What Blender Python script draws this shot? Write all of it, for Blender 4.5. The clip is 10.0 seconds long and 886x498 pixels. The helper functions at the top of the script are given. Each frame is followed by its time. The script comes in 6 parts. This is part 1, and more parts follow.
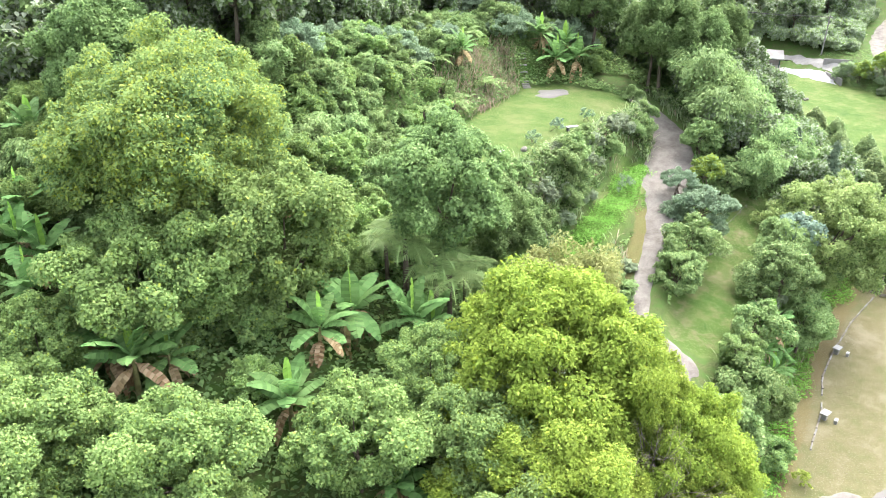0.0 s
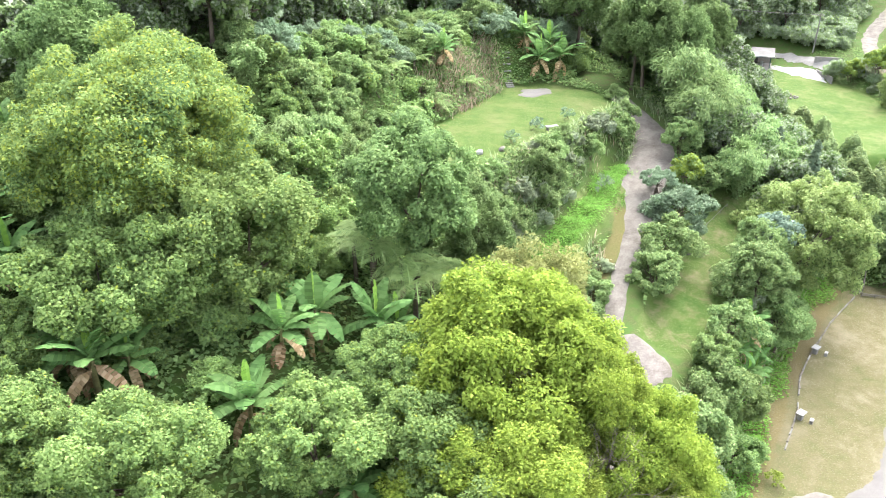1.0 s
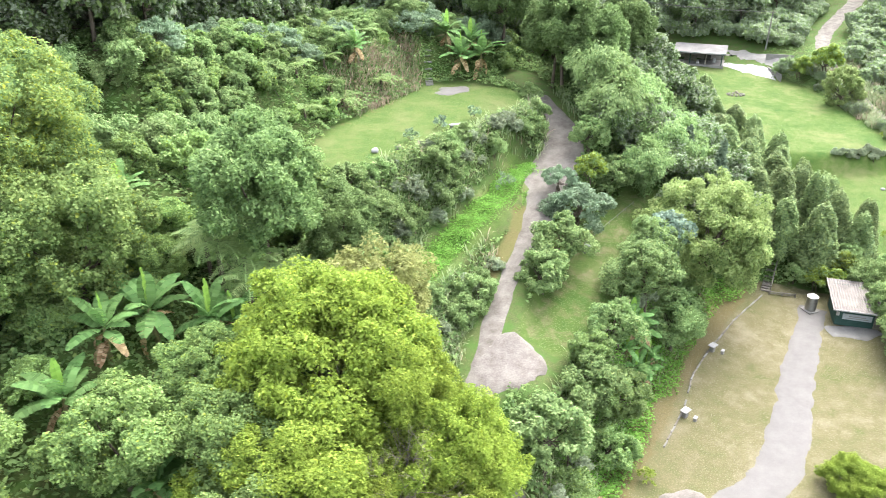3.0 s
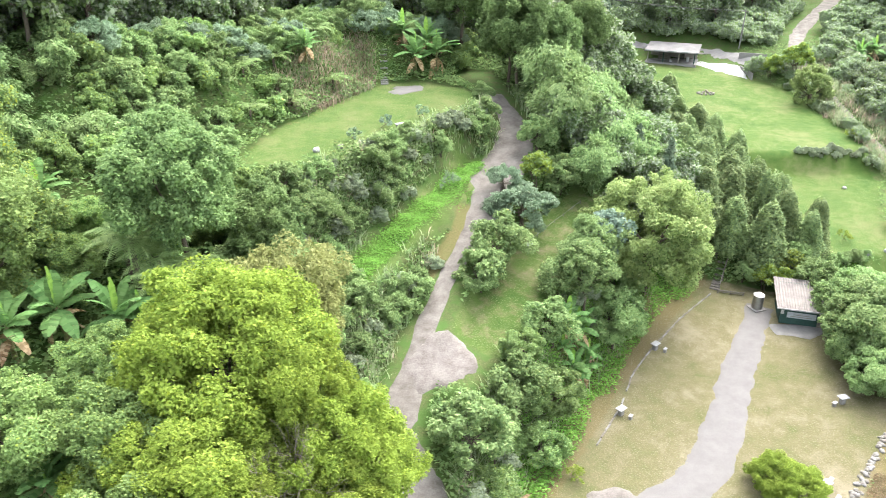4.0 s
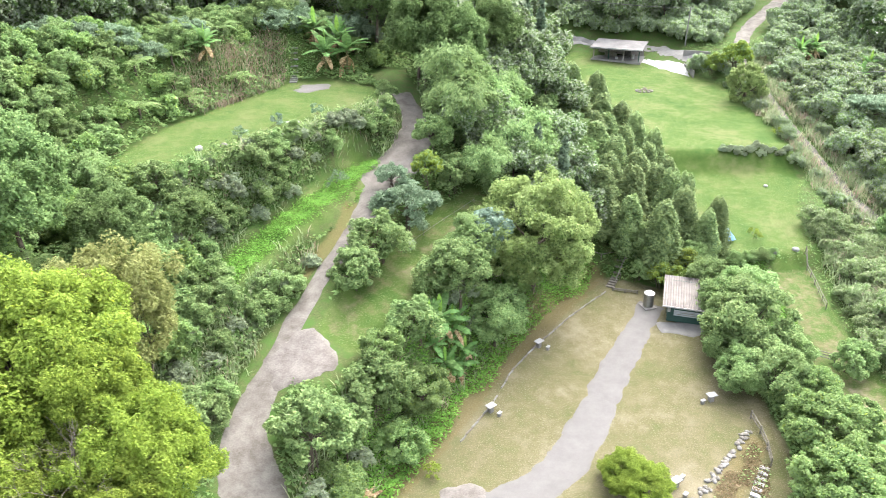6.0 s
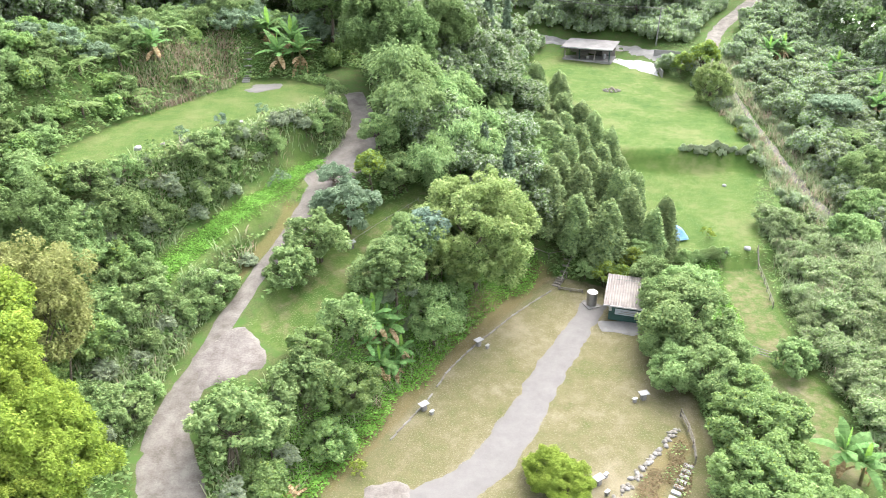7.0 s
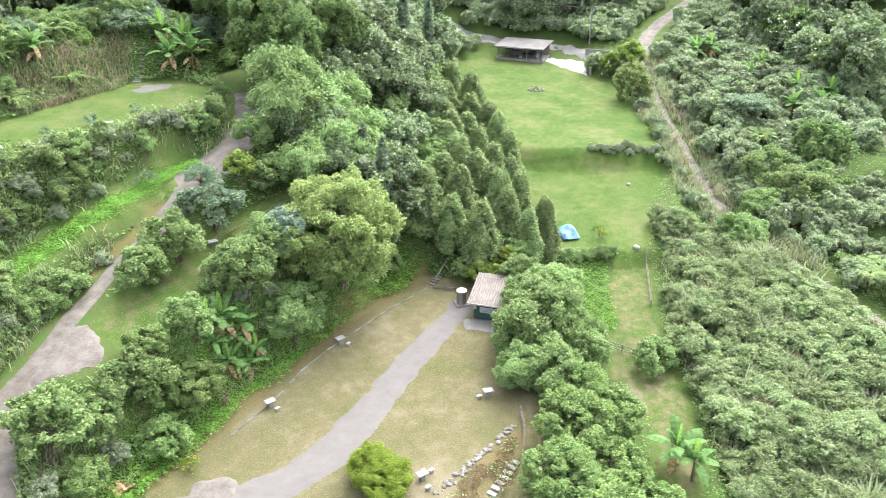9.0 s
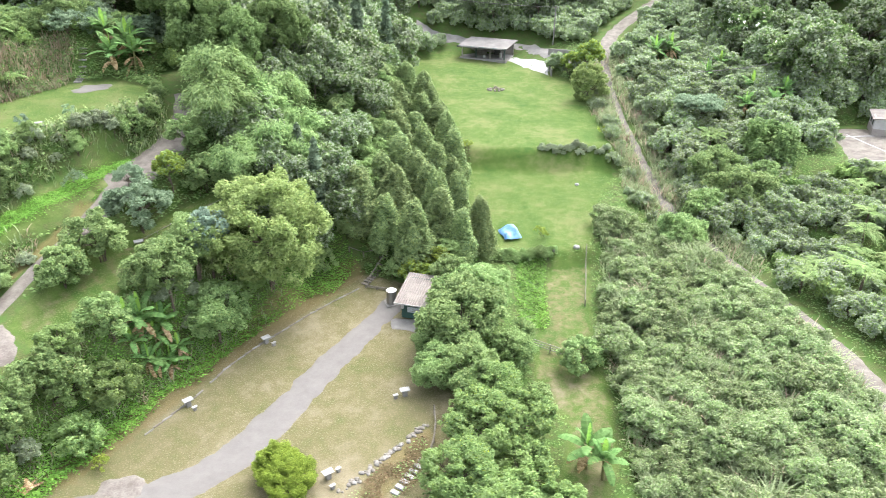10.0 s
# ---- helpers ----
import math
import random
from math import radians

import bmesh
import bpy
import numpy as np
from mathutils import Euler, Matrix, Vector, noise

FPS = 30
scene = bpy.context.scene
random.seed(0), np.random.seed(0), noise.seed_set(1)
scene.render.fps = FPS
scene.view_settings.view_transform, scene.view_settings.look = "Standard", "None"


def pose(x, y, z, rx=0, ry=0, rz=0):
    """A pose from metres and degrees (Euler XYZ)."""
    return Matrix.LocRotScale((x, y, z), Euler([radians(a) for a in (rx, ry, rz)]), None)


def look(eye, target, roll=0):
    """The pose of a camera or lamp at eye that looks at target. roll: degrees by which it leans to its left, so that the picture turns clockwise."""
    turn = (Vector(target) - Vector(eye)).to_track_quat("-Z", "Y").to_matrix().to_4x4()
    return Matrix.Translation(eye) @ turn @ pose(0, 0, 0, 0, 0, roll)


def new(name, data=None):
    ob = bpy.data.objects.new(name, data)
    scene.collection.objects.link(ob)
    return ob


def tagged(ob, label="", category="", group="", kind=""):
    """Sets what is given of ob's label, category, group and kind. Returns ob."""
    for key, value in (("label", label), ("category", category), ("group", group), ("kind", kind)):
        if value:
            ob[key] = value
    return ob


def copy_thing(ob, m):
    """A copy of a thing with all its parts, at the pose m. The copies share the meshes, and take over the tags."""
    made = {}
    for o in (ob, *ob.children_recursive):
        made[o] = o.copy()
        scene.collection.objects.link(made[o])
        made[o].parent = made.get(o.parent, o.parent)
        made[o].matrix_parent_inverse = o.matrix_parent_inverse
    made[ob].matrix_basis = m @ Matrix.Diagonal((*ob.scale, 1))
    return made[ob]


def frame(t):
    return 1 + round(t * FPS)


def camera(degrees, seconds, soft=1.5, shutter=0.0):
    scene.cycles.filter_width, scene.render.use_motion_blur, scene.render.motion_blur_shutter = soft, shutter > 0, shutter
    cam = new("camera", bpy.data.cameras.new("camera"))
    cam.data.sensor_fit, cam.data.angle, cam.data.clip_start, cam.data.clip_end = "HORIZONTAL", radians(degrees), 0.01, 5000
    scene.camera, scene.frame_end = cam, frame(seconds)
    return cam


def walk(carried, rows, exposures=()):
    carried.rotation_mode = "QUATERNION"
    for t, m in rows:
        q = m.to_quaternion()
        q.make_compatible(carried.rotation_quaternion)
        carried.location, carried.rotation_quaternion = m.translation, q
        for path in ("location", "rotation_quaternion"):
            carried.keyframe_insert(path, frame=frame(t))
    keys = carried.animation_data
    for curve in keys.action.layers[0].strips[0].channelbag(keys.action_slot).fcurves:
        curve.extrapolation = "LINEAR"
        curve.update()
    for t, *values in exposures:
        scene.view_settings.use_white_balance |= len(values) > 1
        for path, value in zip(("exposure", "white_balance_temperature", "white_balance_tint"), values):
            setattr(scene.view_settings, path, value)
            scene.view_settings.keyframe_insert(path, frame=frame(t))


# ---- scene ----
cam = camera(62.0, 10.0, soft=0.75, shutter=0.4)
METRES, EYE, TILT, LEAN, TURN = 54.0, 38.9, -25.5, 0.0, 0.0
ROWS = [
    (0, 0.0, 0.0, 0.0, 0.0, 0.0, 0.0),
    (0.5, 0.014, -0.0006, 0.0021, 0.07, -0.104, 0.011),
    (1, 0.0393, -0.0005, 0.0044, 0.106, -0.215, 0.018),
    (1.5, 0.0764, -0.0019, 0.006, 0.131, -0.327, -0.022),
    (2, 0.1194, -0.0031, 0.0075, 0.111, -0.431, -0.058),
    (2.5, 0.1663, -0.0042, 0.0081, 0.104, -0.489, -0.052),
    (4, 0.3142, -0.0084, 0.0079, 0.145, -0.617, 0.009),
    (4.5, 0.3644, -0.0111, 0.0085, 0.178, -0.671, -0.022),
    (5, 0.4146, -0.0121, 0.0101, 0.169, -0.779, -0.058),
    (5.5, 0.465, -0.0149, 0.0124, 0.169, -0.912, -0.084),
    (7, 0.6206, -0.0235, 0.0133, 0.135, -1.04, -0.084),
    (7.5, 0.6768, -0.0279, 0.0147, 0.159, -1.11, -0.078),
    (8, 0.7366, -0.0317, 0.0165, 0.148, -1.207, -0.066),
    (8.5, 0.8011, -0.0358, 0.0165, 0.18, -1.219, -0.042),
    (9, 0.8663, -0.0393, 0.017, 0.117, -1.244, -0.072),
    (9.5, 0.9303, -0.0436, 0.0198, 0.1, -1.343, -0.094),
    (10, 1.0, -0.0476, 0.0213, 0.081, -1.394, -0.137),
]
EXPOSURES = [(0.0, 3.08), (2.5, 3.02), (5.0, 2.91), (7.5, 2.85), (10.0, 2.74)]
walk(cam, [(t, pose(0, 0, EYE, TILT, LEAN, TURN) @ pose(METRES * x, METRES * y, METRES * z, 90 + pitch, roll, yaw)) for t, x, y, z, yaw, pitch, roll in ROWS], EXPOSURES)

# ---- overcast daylight ----
SUN_TURN, SUN_HEIGHT = 35.0, 58.0
world = bpy.data.worlds.new("sky")
scene.world = world
world.use_nodes = True
nodes, links = world.node_tree.nodes, world.node_tree.links
sky = nodes.new("ShaderNodeTexSky")
sky.sky_type, sky.sun_disc = "NISHITA", False
sky.sun_elevation, sky.sun_rotation = radians(SUN_HEIGHT), radians(SUN_TURN)
sky.air_density, sky.dust_density = 1.0, 4.0
veil = nodes.new("ShaderNodeHueSaturation")
veil.inputs["Saturation"].default_value = 0.35
links.new(sky.outputs[0], veil.inputs["Color"])
links.new(veil.outputs[0], nodes["Background"].inputs[0])
nodes["Background"].inputs[1].default_value = 0.15
sun = new("sun", bpy.data.lights.new("sun", "SUN"))
sun.data.energy, sun.data.angle, sun.data.color = 0.6, radians(75), (1.0, 0.96, 0.9)
sun.matrix_world = look(Vector((math.sin(radians(SUN_TURN)) * math.cos(radians(SUN_HEIGHT)), math.cos(radians(SUN_TURN)) * math.cos(radians(SUN_HEIGHT)), math.sin(radians(SUN_HEIGHT)))) * 200, (0, 0, 0))

# ---- materials ----
class Nodes:
    """A material's node tree, with short ways to add to it."""

    def __init__(self, name):
        self.mat = bpy.data.materials.new(name)
        self.mat.use_nodes = True
        self.tree = self.mat.node_tree
        self.bsdf = self.tree.nodes["Principled BSDF"]
        self.out = self.tree.nodes["Material Output"]

    def add(self, kind, **values):
        n = self.tree.nodes.new("ShaderNode" + kind)
        for key, value in values.items():
            n.inputs[key.replace("_", " ")].default_value = value
        return n

    def link(self, a, b):
        self.tree.links.new(a, b)

    def noise(self, scale, detail=4.0, rough=0.6, coords=None):
        n = self.add("TexNoise", Scale=scale, Detail=detail, Roughness=rough)
        if coords is not None:
            self.link(coords, n.inputs["Vector"])
        return n.outputs["Fac"]

    def place(self):
        return self.tree.nodes.new("ShaderNodeNewGeometry").outputs["Position"]

    def ramp(self, fac, *stops):
        n = self.tree.nodes.new("ShaderNodeValToRGB")
        while len(n.color_ramp.elements) < len(stops):
            n.color_ramp.elements.new(0.5)
        for e, (at, colour) in zip(n.color_ramp.elements, stops):
            e.position = at
            e.color = (*colour, 1) if len(colour) == 3 else colour
        self.link(fac, n.inputs["Fac"])
        return n.outputs["Color"]

    def mix(self, fac, a, b, blend="MIX"):
        n = self.tree.nodes.new("ShaderNodeMix")
        n.data_type, n.blend_type = "RGBA", blend
        for socket, v in ((n.inputs[0], fac), (n.inputs[6], a), (n.inputs[7], b)):
            if isinstance(v, (int, float)):
                socket.default_value = v
            elif isinstance(v, tuple):
                socket.default_value = (*v, 1)
            else:
                self.link(v, socket)
        return n.outputs[2]

    def maths(self, op, a, b=0.0):
        n = self.tree.nodes.new("ShaderNodeMath")
        n.operation = op
        for socket, v in ((n.inputs[0], a), (n.inputs[1], b)):
            if isinstance(v, (int, float)):
                socket.default_value = v
            else:
                self.link(v, socket)
        return n.outputs[0]

    def bump(self, height, strength=0.4, distance=0.05):
        n = self.add("Bump", Strength=strength, Distance=distance)
        self.link(height, n.inputs["Height"])
        self.link(n.outputs[0], self.bsdf.inputs["Normal"])

    def finish(self, colour, rough=0.8, specular=0.3, metal=0.0):
        if isinstance(colour, tuple):
            self.bsdf.inputs["Base Color"].default_value = (*colour, 1)
        else:
            self.link(colour, self.bsdf.inputs["Base Color"])
        if isinstance(rough, (int, float)):
            self.bsdf.inputs["Roughness"].default_value = rough
        else:
            self.link(rough, self.bsdf.inputs["Roughness"])
        self.bsdf.inputs["Specular IOR Level"].default_value = specular
        self.bsdf.inputs["Metallic"].default_value = metal
        return self.mat


def leaf_material(name, dark, mid, light, rare=None, clump=0.35, rough=0.45, glow=0.42, sat=0.75):
    """Leaves: each its own tone, clumps of lighter growth, some light through them."""
    m = Nodes(name)
    dark, mid, light = (tuple(k * w * (sat * c + (1 - sat) * (0.3 * v[0] + 0.6 * v[1] + 0.1 * v[2])) for c, w in zip(v, (1.06, 1.0, 1.03))) for v, k in ((dark, 1.4), (mid, 1.68), (light, 1.42)))
    geo = m.tree.nodes.new("ShaderNodeNewGeometry")
    stops = [(0.0, dark), (0.45, mid), (0.93, light)]
    tone = m.ramp(geo.outputs["Random Per Island"], *(stops + ([(1.0, rare)] if rare else [])))
    patch = m.noise(clump, 3.0, 0.6, geo.outputs["Position"])
    warm = m.mix(m.ramp(patch, (0.35, (0, 0, 0)), (0.7, (0.65, 0.65, 0.65))), tone, light)
    each = m.tree.nodes.new("ShaderNodeObjectInfo").outputs["Random"]
    hsv = m.add("HueSaturation")
    m.link(m.maths("MULTIPLY_ADD", each, 0.014), hsv.inputs["Hue"])
    hsv.inputs["Hue"].links[0].from_node.inputs[2].default_value = 0.493
    m.link(m.maths("MULTIPLY_ADD", each, 0.35), hsv.inputs["Value"])
    hsv.inputs["Value"].links[0].from_node.inputs[2].default_value = 0.83
    m.link(warm, hsv.inputs["Color"])
    mat = m.finish(hsv.outputs[0], max(rough, 0.6), 0.09)
    through_leaf = m.add("BsdfTranslucent")
    m.link(hsv.outputs[0], through_leaf.inputs["Color"])
    both = m.add("MixShader")
    both.inputs[0].default_value = glow
    m.link(m.bsdf.outputs[0], both.inputs[1])
    m.link(through_leaf.outputs[0], both.inputs[2])
    m.link(both.outputs[0], m.out.inputs["Surface"])
    return mat


def rough_material(name, a, b, scale=3.0, fine=40.0, rough=0.85, relief=0.4, distance=0.02, metal=0.0):
    """A weathered surface: two tones in patches, fine grain, relief."""
    a, b = tuple(0.72 * c for c in a), tuple(0.72 * c for c in b)
    m = Nodes(name)
    p = m.place()
    big, small = m.noise(scale, 4.0, 0.65, p), m.noise(fine, 3.0, 0.6, p)
    both = m.maths("ADD", m.maths("MULTIPLY", big, 0.7), m.maths("MULTIPLY", small, 0.3))
    m.bump(small, relief, distance)
    return m.finish(m.ramp(both, (0.35, a), (0.65, b)), rough, 0.3, metal)


LIME = leaf_material("lime_leaves", (0.056, 0.10, 0.005), (0.108, 0.174, 0.008), (0.165, 0.235, 0.012), (0.23, 0.27, 0.02), sat=0.84)
VINE = leaf_material("vine_leaves", (0.045, 0.10, 0.02), (0.095, 0.18, 0.038), (0.155, 0.255, 0.05), (0.28, 0.34, 0.04), sat=0.80)
BROAD = leaf_material("broad_leaves", (0.034, 0.075, 0.02), (0.068, 0.134, 0.034), (0.122, 0.205, 0.05), sat=0.8)
SHRUB = leaf_material("shrub_leaves", (0.048, 0.108, 0.024), (0.10, 0.196, 0.043), (0.172, 0.28, 0.07), (0.28, 0.32, 0.12))
OLIVE = leaf_material("olive_leaves", (0.055, 0.105, 0.025), (0.12, 0.19, 0.045), (0.195, 0.265, 0.075), sat=0.84)
GREY = leaf_material("grey_green_leaves", (0.05, 0.105, 0.045), (0.095, 0.175, 0.085), (0.16, 0.25, 0.135))
# pale growth, lightened and greyed further: the far slopes' haze is in this colour
PALE_HAZE = leaf_material("pale_haze_leaves", (0.075, 0.13, 0.06), (0.14, 0.215, 0.105), (0.215, 0.295, 0.155), (0.30, 0.33, 0.20), sat=0.62)
BLUE = leaf_material("blue_green_leaves", (0.05, 0.11, 0.065), (0.09, 0.17, 0.11), (0.15, 0.24, 0.165))
BAMBOO = leaf_material("bamboo_leaves", (0.05, 0.11, 0.03), (0.10, 0.19, 0.05), (0.17, 0.28, 0.08), sat=0.8)
CYPRESS = leaf_material("cypress_leaves", (0.04, 0.085, 0.025), (0.09, 0.158, 0.042), (0.15, 0.23, 0.055), (0.2, 0.24, 0.06), clump=0.8, sat=0.74)
# cedar green, lifted a little so the far wood has haze in its colour
CEDAR = leaf_material("cedar_leaves", (0.042, 0.08, 0.046), (0.075, 0.13, 0.07), (0.115, 0.18, 0.095))
BRONZE = leaf_material("bronze_leaves", (0.075, 0.105, 0.016), (0.13, 0.165, 0.028), (0.195, 0.22, 0.045))
BIG_CROWN = leaf_material("patchy_leaves", (0.04, 0.095, 0.03), (0.08, 0.165, 0.045), (0.19, 0.26, 0.01), (0.27, 0.30, 0.01), clump=0.22, sat=0.80)
BANANA = leaf_material("banana_leaves", (0.035, 0.09, 0.022), (0.06, 0.145, 0.03), (0.095, 0.20, 0.05), clump=1.2, rough=0.35, sat=0.85)
BANANA_YOUNG = leaf_material("young_banana_leaves", (0.09, 0.20, 0.03), (0.13, 0.26, 0.04), (0.17, 0.31, 0.05), clump=1.2, rough=0.35, sat=0.95)
BANANA_DEAD = leaf_material("dry_banana_leaves", (0.07, 0.045, 0.02), (0.16, 0.11, 0.055), (0.34, 0.27, 0.17), clump=1.2, rough=0.8, sat=1.0)
FERN = leaf_material("fern_fronds", (0.055, 0.115, 0.025), (0.105, 0.19, 0.045), (0.165, 0.26, 0.07), sat=0.8)
REED = leaf_material("silvergrass_blades", (0.08, 0.13, 0.045), (0.135, 0.20, 0.075), (0.20, 0.27, 0.115), (0.30, 0.29, 0.18), clump=0.25)
PLUME = leaf_material("dry_grass_blades", (0.13, 0.095, 0.055), (0.21, 0.16, 0.10), (0.32, 0.26, 0.18))
WEED = leaf_material("weed_leaves", (0.036, 0.078, 0.02), (0.064, 0.13, 0.03), (0.11, 0.19, 0.042), (0.19, 0.23, 0.07), clump=0.5, sat=0.8)
FRESH = leaf_material("fresh_ground_leaves", (0.042, 0.11, 0.012), (0.072, 0.172, 0.017), (0.105, 0.225, 0.025), (0.16, 0.255, 0.04), clump=0.8, sat=0.88)
BLOSSOM = leaf_material("white_blossom", (0.55, 0.55, 0.48), (0.70, 0.70, 0.64), (0.80, 0.80, 0.76))
BARK = rough_material("bark", (0.06, 0.045, 0.03), (0.17, 0.14, 0.11), 2.0, 18.0, 0.9, 0.8, 0.04)
DEAD_WOOD = rough_material("grey_dead_wood", (0.16, 0.13, 0.11), (0.34, 0.29, 0.25), 2.0, 18.0, 0.9, 0.8, 0.03)
STEM = rough_material("banana_stem", (0.12, 0.10, 0.05), (0.24, 0.24, 0.10), 2.0, 12.0, 0.6, 0.4, 0.03)
GRAVEL = rough_material("worn_gravel", (0.14, 0.132, 0.128), (0.178, 0.168, 0.163), 0.9, 14.0, 0.95, 0.5, 0.03)
TRACKBED = rough_material("damp_concrete_track", (0.095, 0.082, 0.07), (0.225, 0.205, 0.185), 0.8, 9.0, 0.85, 0.5, 0.03)
SLAB = rough_material("pale_broken_concrete", (0.115, 0.10, 0.09), (0.225, 0.203, 0.188), 1.0, 8.0, 0.9, 0.7, 0.04)
CONCRETE = rough_material("weathered_concrete", (0.19, 0.18, 0.17), (0.30, 0.29, 0.275), 0.9, 12.0, 0.85, 0.3, 0.01)
WHITE_STONE = rough_material("whitewashed_concrete", (0.32, 0.32, 0.32), (0.46, 0.46, 0.46), 3.0, 25.0, 0.7, 0.2, 0.01)
STONE = rough_material("field_stone", (0.12, 0.11, 0.10), (0.28, 0.26, 0.23), 2.5, 16.0, 0.9, 0.7, 0.03)
SHEET_ROOF = rough_material("faded_roofing_sheet", (0.15, 0.13, 0.12), (0.26, 0.235, 0.215), 0.8, 6.0, 0.7, 0.3, 0.01)
GREEN_PAINT = rough_material("dark_green_painted_wall", (0.02, 0.06, 0.05), (0.045, 0.10, 0.085), 1.5, 14.0, 0.6, 0.2, 0.01)
STEEL = rough_material("stainless_steel", (0.30, 0.29, 0.28), (0.46, 0.45, 0.44), 2.0, 10.0, 0.35, 0.1, 0.01, 0.85)
LID = rough_material("bright_steel_lid", (0.68, 0.68, 0.68), (0.82, 0.82, 0.82), 3.0, 12.0, 0.4, 0.1, 0.01, 0.3)
TIMBER = rough_material("weathered_timber", (0.12, 0.105, 0.09), (0.26, 0.235, 0.205), 4.0, 30.0, 0.85, 0.5, 0.01)
DARK = rough_material("dark_clutter", (0.03, 0.03, 0.03), (0.10, 0.09, 0.08), 3.0, 20.0, 0.8)
WHITE_WALL = rough_material("white_render", (0.40, 0.39, 0.375), (0.50, 0.49, 0.475), 0.8, 14.0, 0.8, 0.2, 0.01)
GREY_WALL = rough_material("grey_render", (0.26, 0.23, 0.21), (0.38, 0.34, 0.31), 0.8, 14.0, 0.85, 0.2, 0.01)
SHED_ROOF = rough_material("stained_concrete_roof", (0.13, 0.125, 0.12), (0.23, 0.22, 0.215), 0.5, 5.0, 0.85, 0.3, 0.01)
TARP = rough_material("blue_tarpaulin", (0.08, 0.22, 0.50), (0.22, 0.42, 0.68), 1.5, 8.0, 0.4, 0.4, 0.03)
WIRE = rough_material("black_cable", (0.02, 0.02, 0.02), (0.04, 0.04, 0.04), 3.0, 20.0, 0.6)
GLASS_DARK = Nodes("dark_window_glass").finish((0.03, 0.035, 0.04), 0.08, 0.5)
SIGN_WHITE = rough_material("white_banner", (0.38, 0.42, 0.45), (0.50, 0.53, 0.55), 4.0, 20.0, 0.6, 0.1, 0.01)


def ground_material():
    """Soil and litter, with mown dry grass, lush grass and bare earth where the land bears them."""
    m = Nodes("land")
    p = m.place()
    cover = m.tree.nodes.new("ShaderNodeAttribute")
    cover.attribute_name = "cover"
    split = m.tree.nodes.new("ShaderNodeSeparateColor")
    m.link(cover.outputs["Color"], split.inputs[0])
    wide, mid, fine = m.noise(0.16, 4.0, 0.6, p), m.noise(0.9, 5.0, 0.65, p), m.noise(9.0, 4.0, 0.7, p)
    grain = m.noise(30.0, 2.0, 0.7, p)
    litter = m.ramp(fine, (0.3, (0.035, 0.045, 0.018)), (0.55, (0.07, 0.09, 0.03)), (0.75, (0.13, 0.12, 0.06)))
    wild = m.mix(m.ramp(mid, (0.4, (0, 0, 0)), (0.6, (1, 1, 1))), litter, (0.05, 0.095, 0.022))
    two = m.maths("ADD", m.maths("MULTIPLY", wide, 0.55), m.maths("MULTIPLY", mid, 0.45))
    dry = m.ramp(two, (0.36, (0.08, 0.088, 0.032)), (0.5, (0.112, 0.103, 0.053)), (0.64, (0.17, 0.148, 0.098)))
    lush = m.ramp(two, (0.36, (0.037, 0.079, 0.015)), (0.49, (0.063, 0.101, 0.023)), (0.63, (0.105, 0.122, 0.047)))
    earth = m.ramp(fine, (0.3, (0.075, 0.062, 0.024)), (0.7, (0.145, 0.115, 0.054)))
    shade = m.mix(0.5, m.ramp(grain, (0.25, (0.6, 0.6, 0.6)), (0.75, (1.3, 1.3, 1.3))), m.ramp(fine, (0.3, (0.6, 0.6, 0.6)), (0.7, (1.3, 1.3, 1.3))))

    def edge(part):
        wobble = m.maths("ADD", part, m.maths("MULTIPLY", m.maths("SUBTRACT", mid, 0.5), 0.9))
        return m.ramp(wobble, (0.4, (0, 0, 0)), (0.62, (1, 1, 1)))

    colour = m.mix(edge(split.outputs[1]), wild, m.mix(1.0, lush, shade, "MULTIPLY"))
    colour = m.mix(edge(split.outputs[0]), colour, m.mix(1.0, dry, shade, "MULTIPLY"))
    colour = m.mix(m.maths("MULTIPLY", edge(split.outputs[2]), 0.7), colour, earth)
    m.bump(m.maths("ADD", m.maths("MULTIPLY", fine, 0.6), m.maths("MULTIPLY", grain, 0.4)), 0.5, 0.08)
    return m.finish(colour, 0.95, 0.15)


LAND = ground_material()

# ---- the lie of the land: level pads, the road and the slopes between them ----
ROAD = np.array([(20.5, 22, -1.5), (18.3, 30, 0.9), (14.7, 36.7, 3.0), (13.6, 39.4, 3.9), (13.4, 41.9, 4.7), (13.9, 44.2, 5.5), (14.8, 46.6, 6.3), (15.2, 49.4, 7.2), (16.6, 54.1, 8.6), (17.5, 56.6, 9.5), (18.7, 59.2, 10.4),
                 (20.0, 62.0, 11.3), (20.9, 65.0, 12.2), (21.9, 68.8, 13.2), (23.2, 71.8, 13.9), (24.6, 76.0, 15.0), (24.7, 78.4, 15.8), (24.2, 81.0, 16.5), (22.5, 86.0, 17.6), (20.5, 91, 18.6)], float)
MEADOW = np.array([(7.2, 50.0, 9.2), (9.6, 54.2, 10.2), (11.4, 57.0, 11.1), (13.2, 59.6, 12.0), (15.0, 62.0, 12.7), (17.3, 66.2, 13.4), (20.0, 71.2, 13.9)], float)
TRACK = np.array([(95.5, 46, -3.0), (95.6, 57, -2.6), (93.5, 66, -2.2), (90, 76, -1.6), (85.8, 88, -0.6), (84.2, 95, 0.6), (83.8, 105, 3.0), (83.2, 115, 5.4), (83.0, 124, 7.2),
                  (83.8, 136, 9.0), (85, 145, 10.5), (90, 157, 12.3), (98, 166, 14.9), (108, 178, 18)], float)
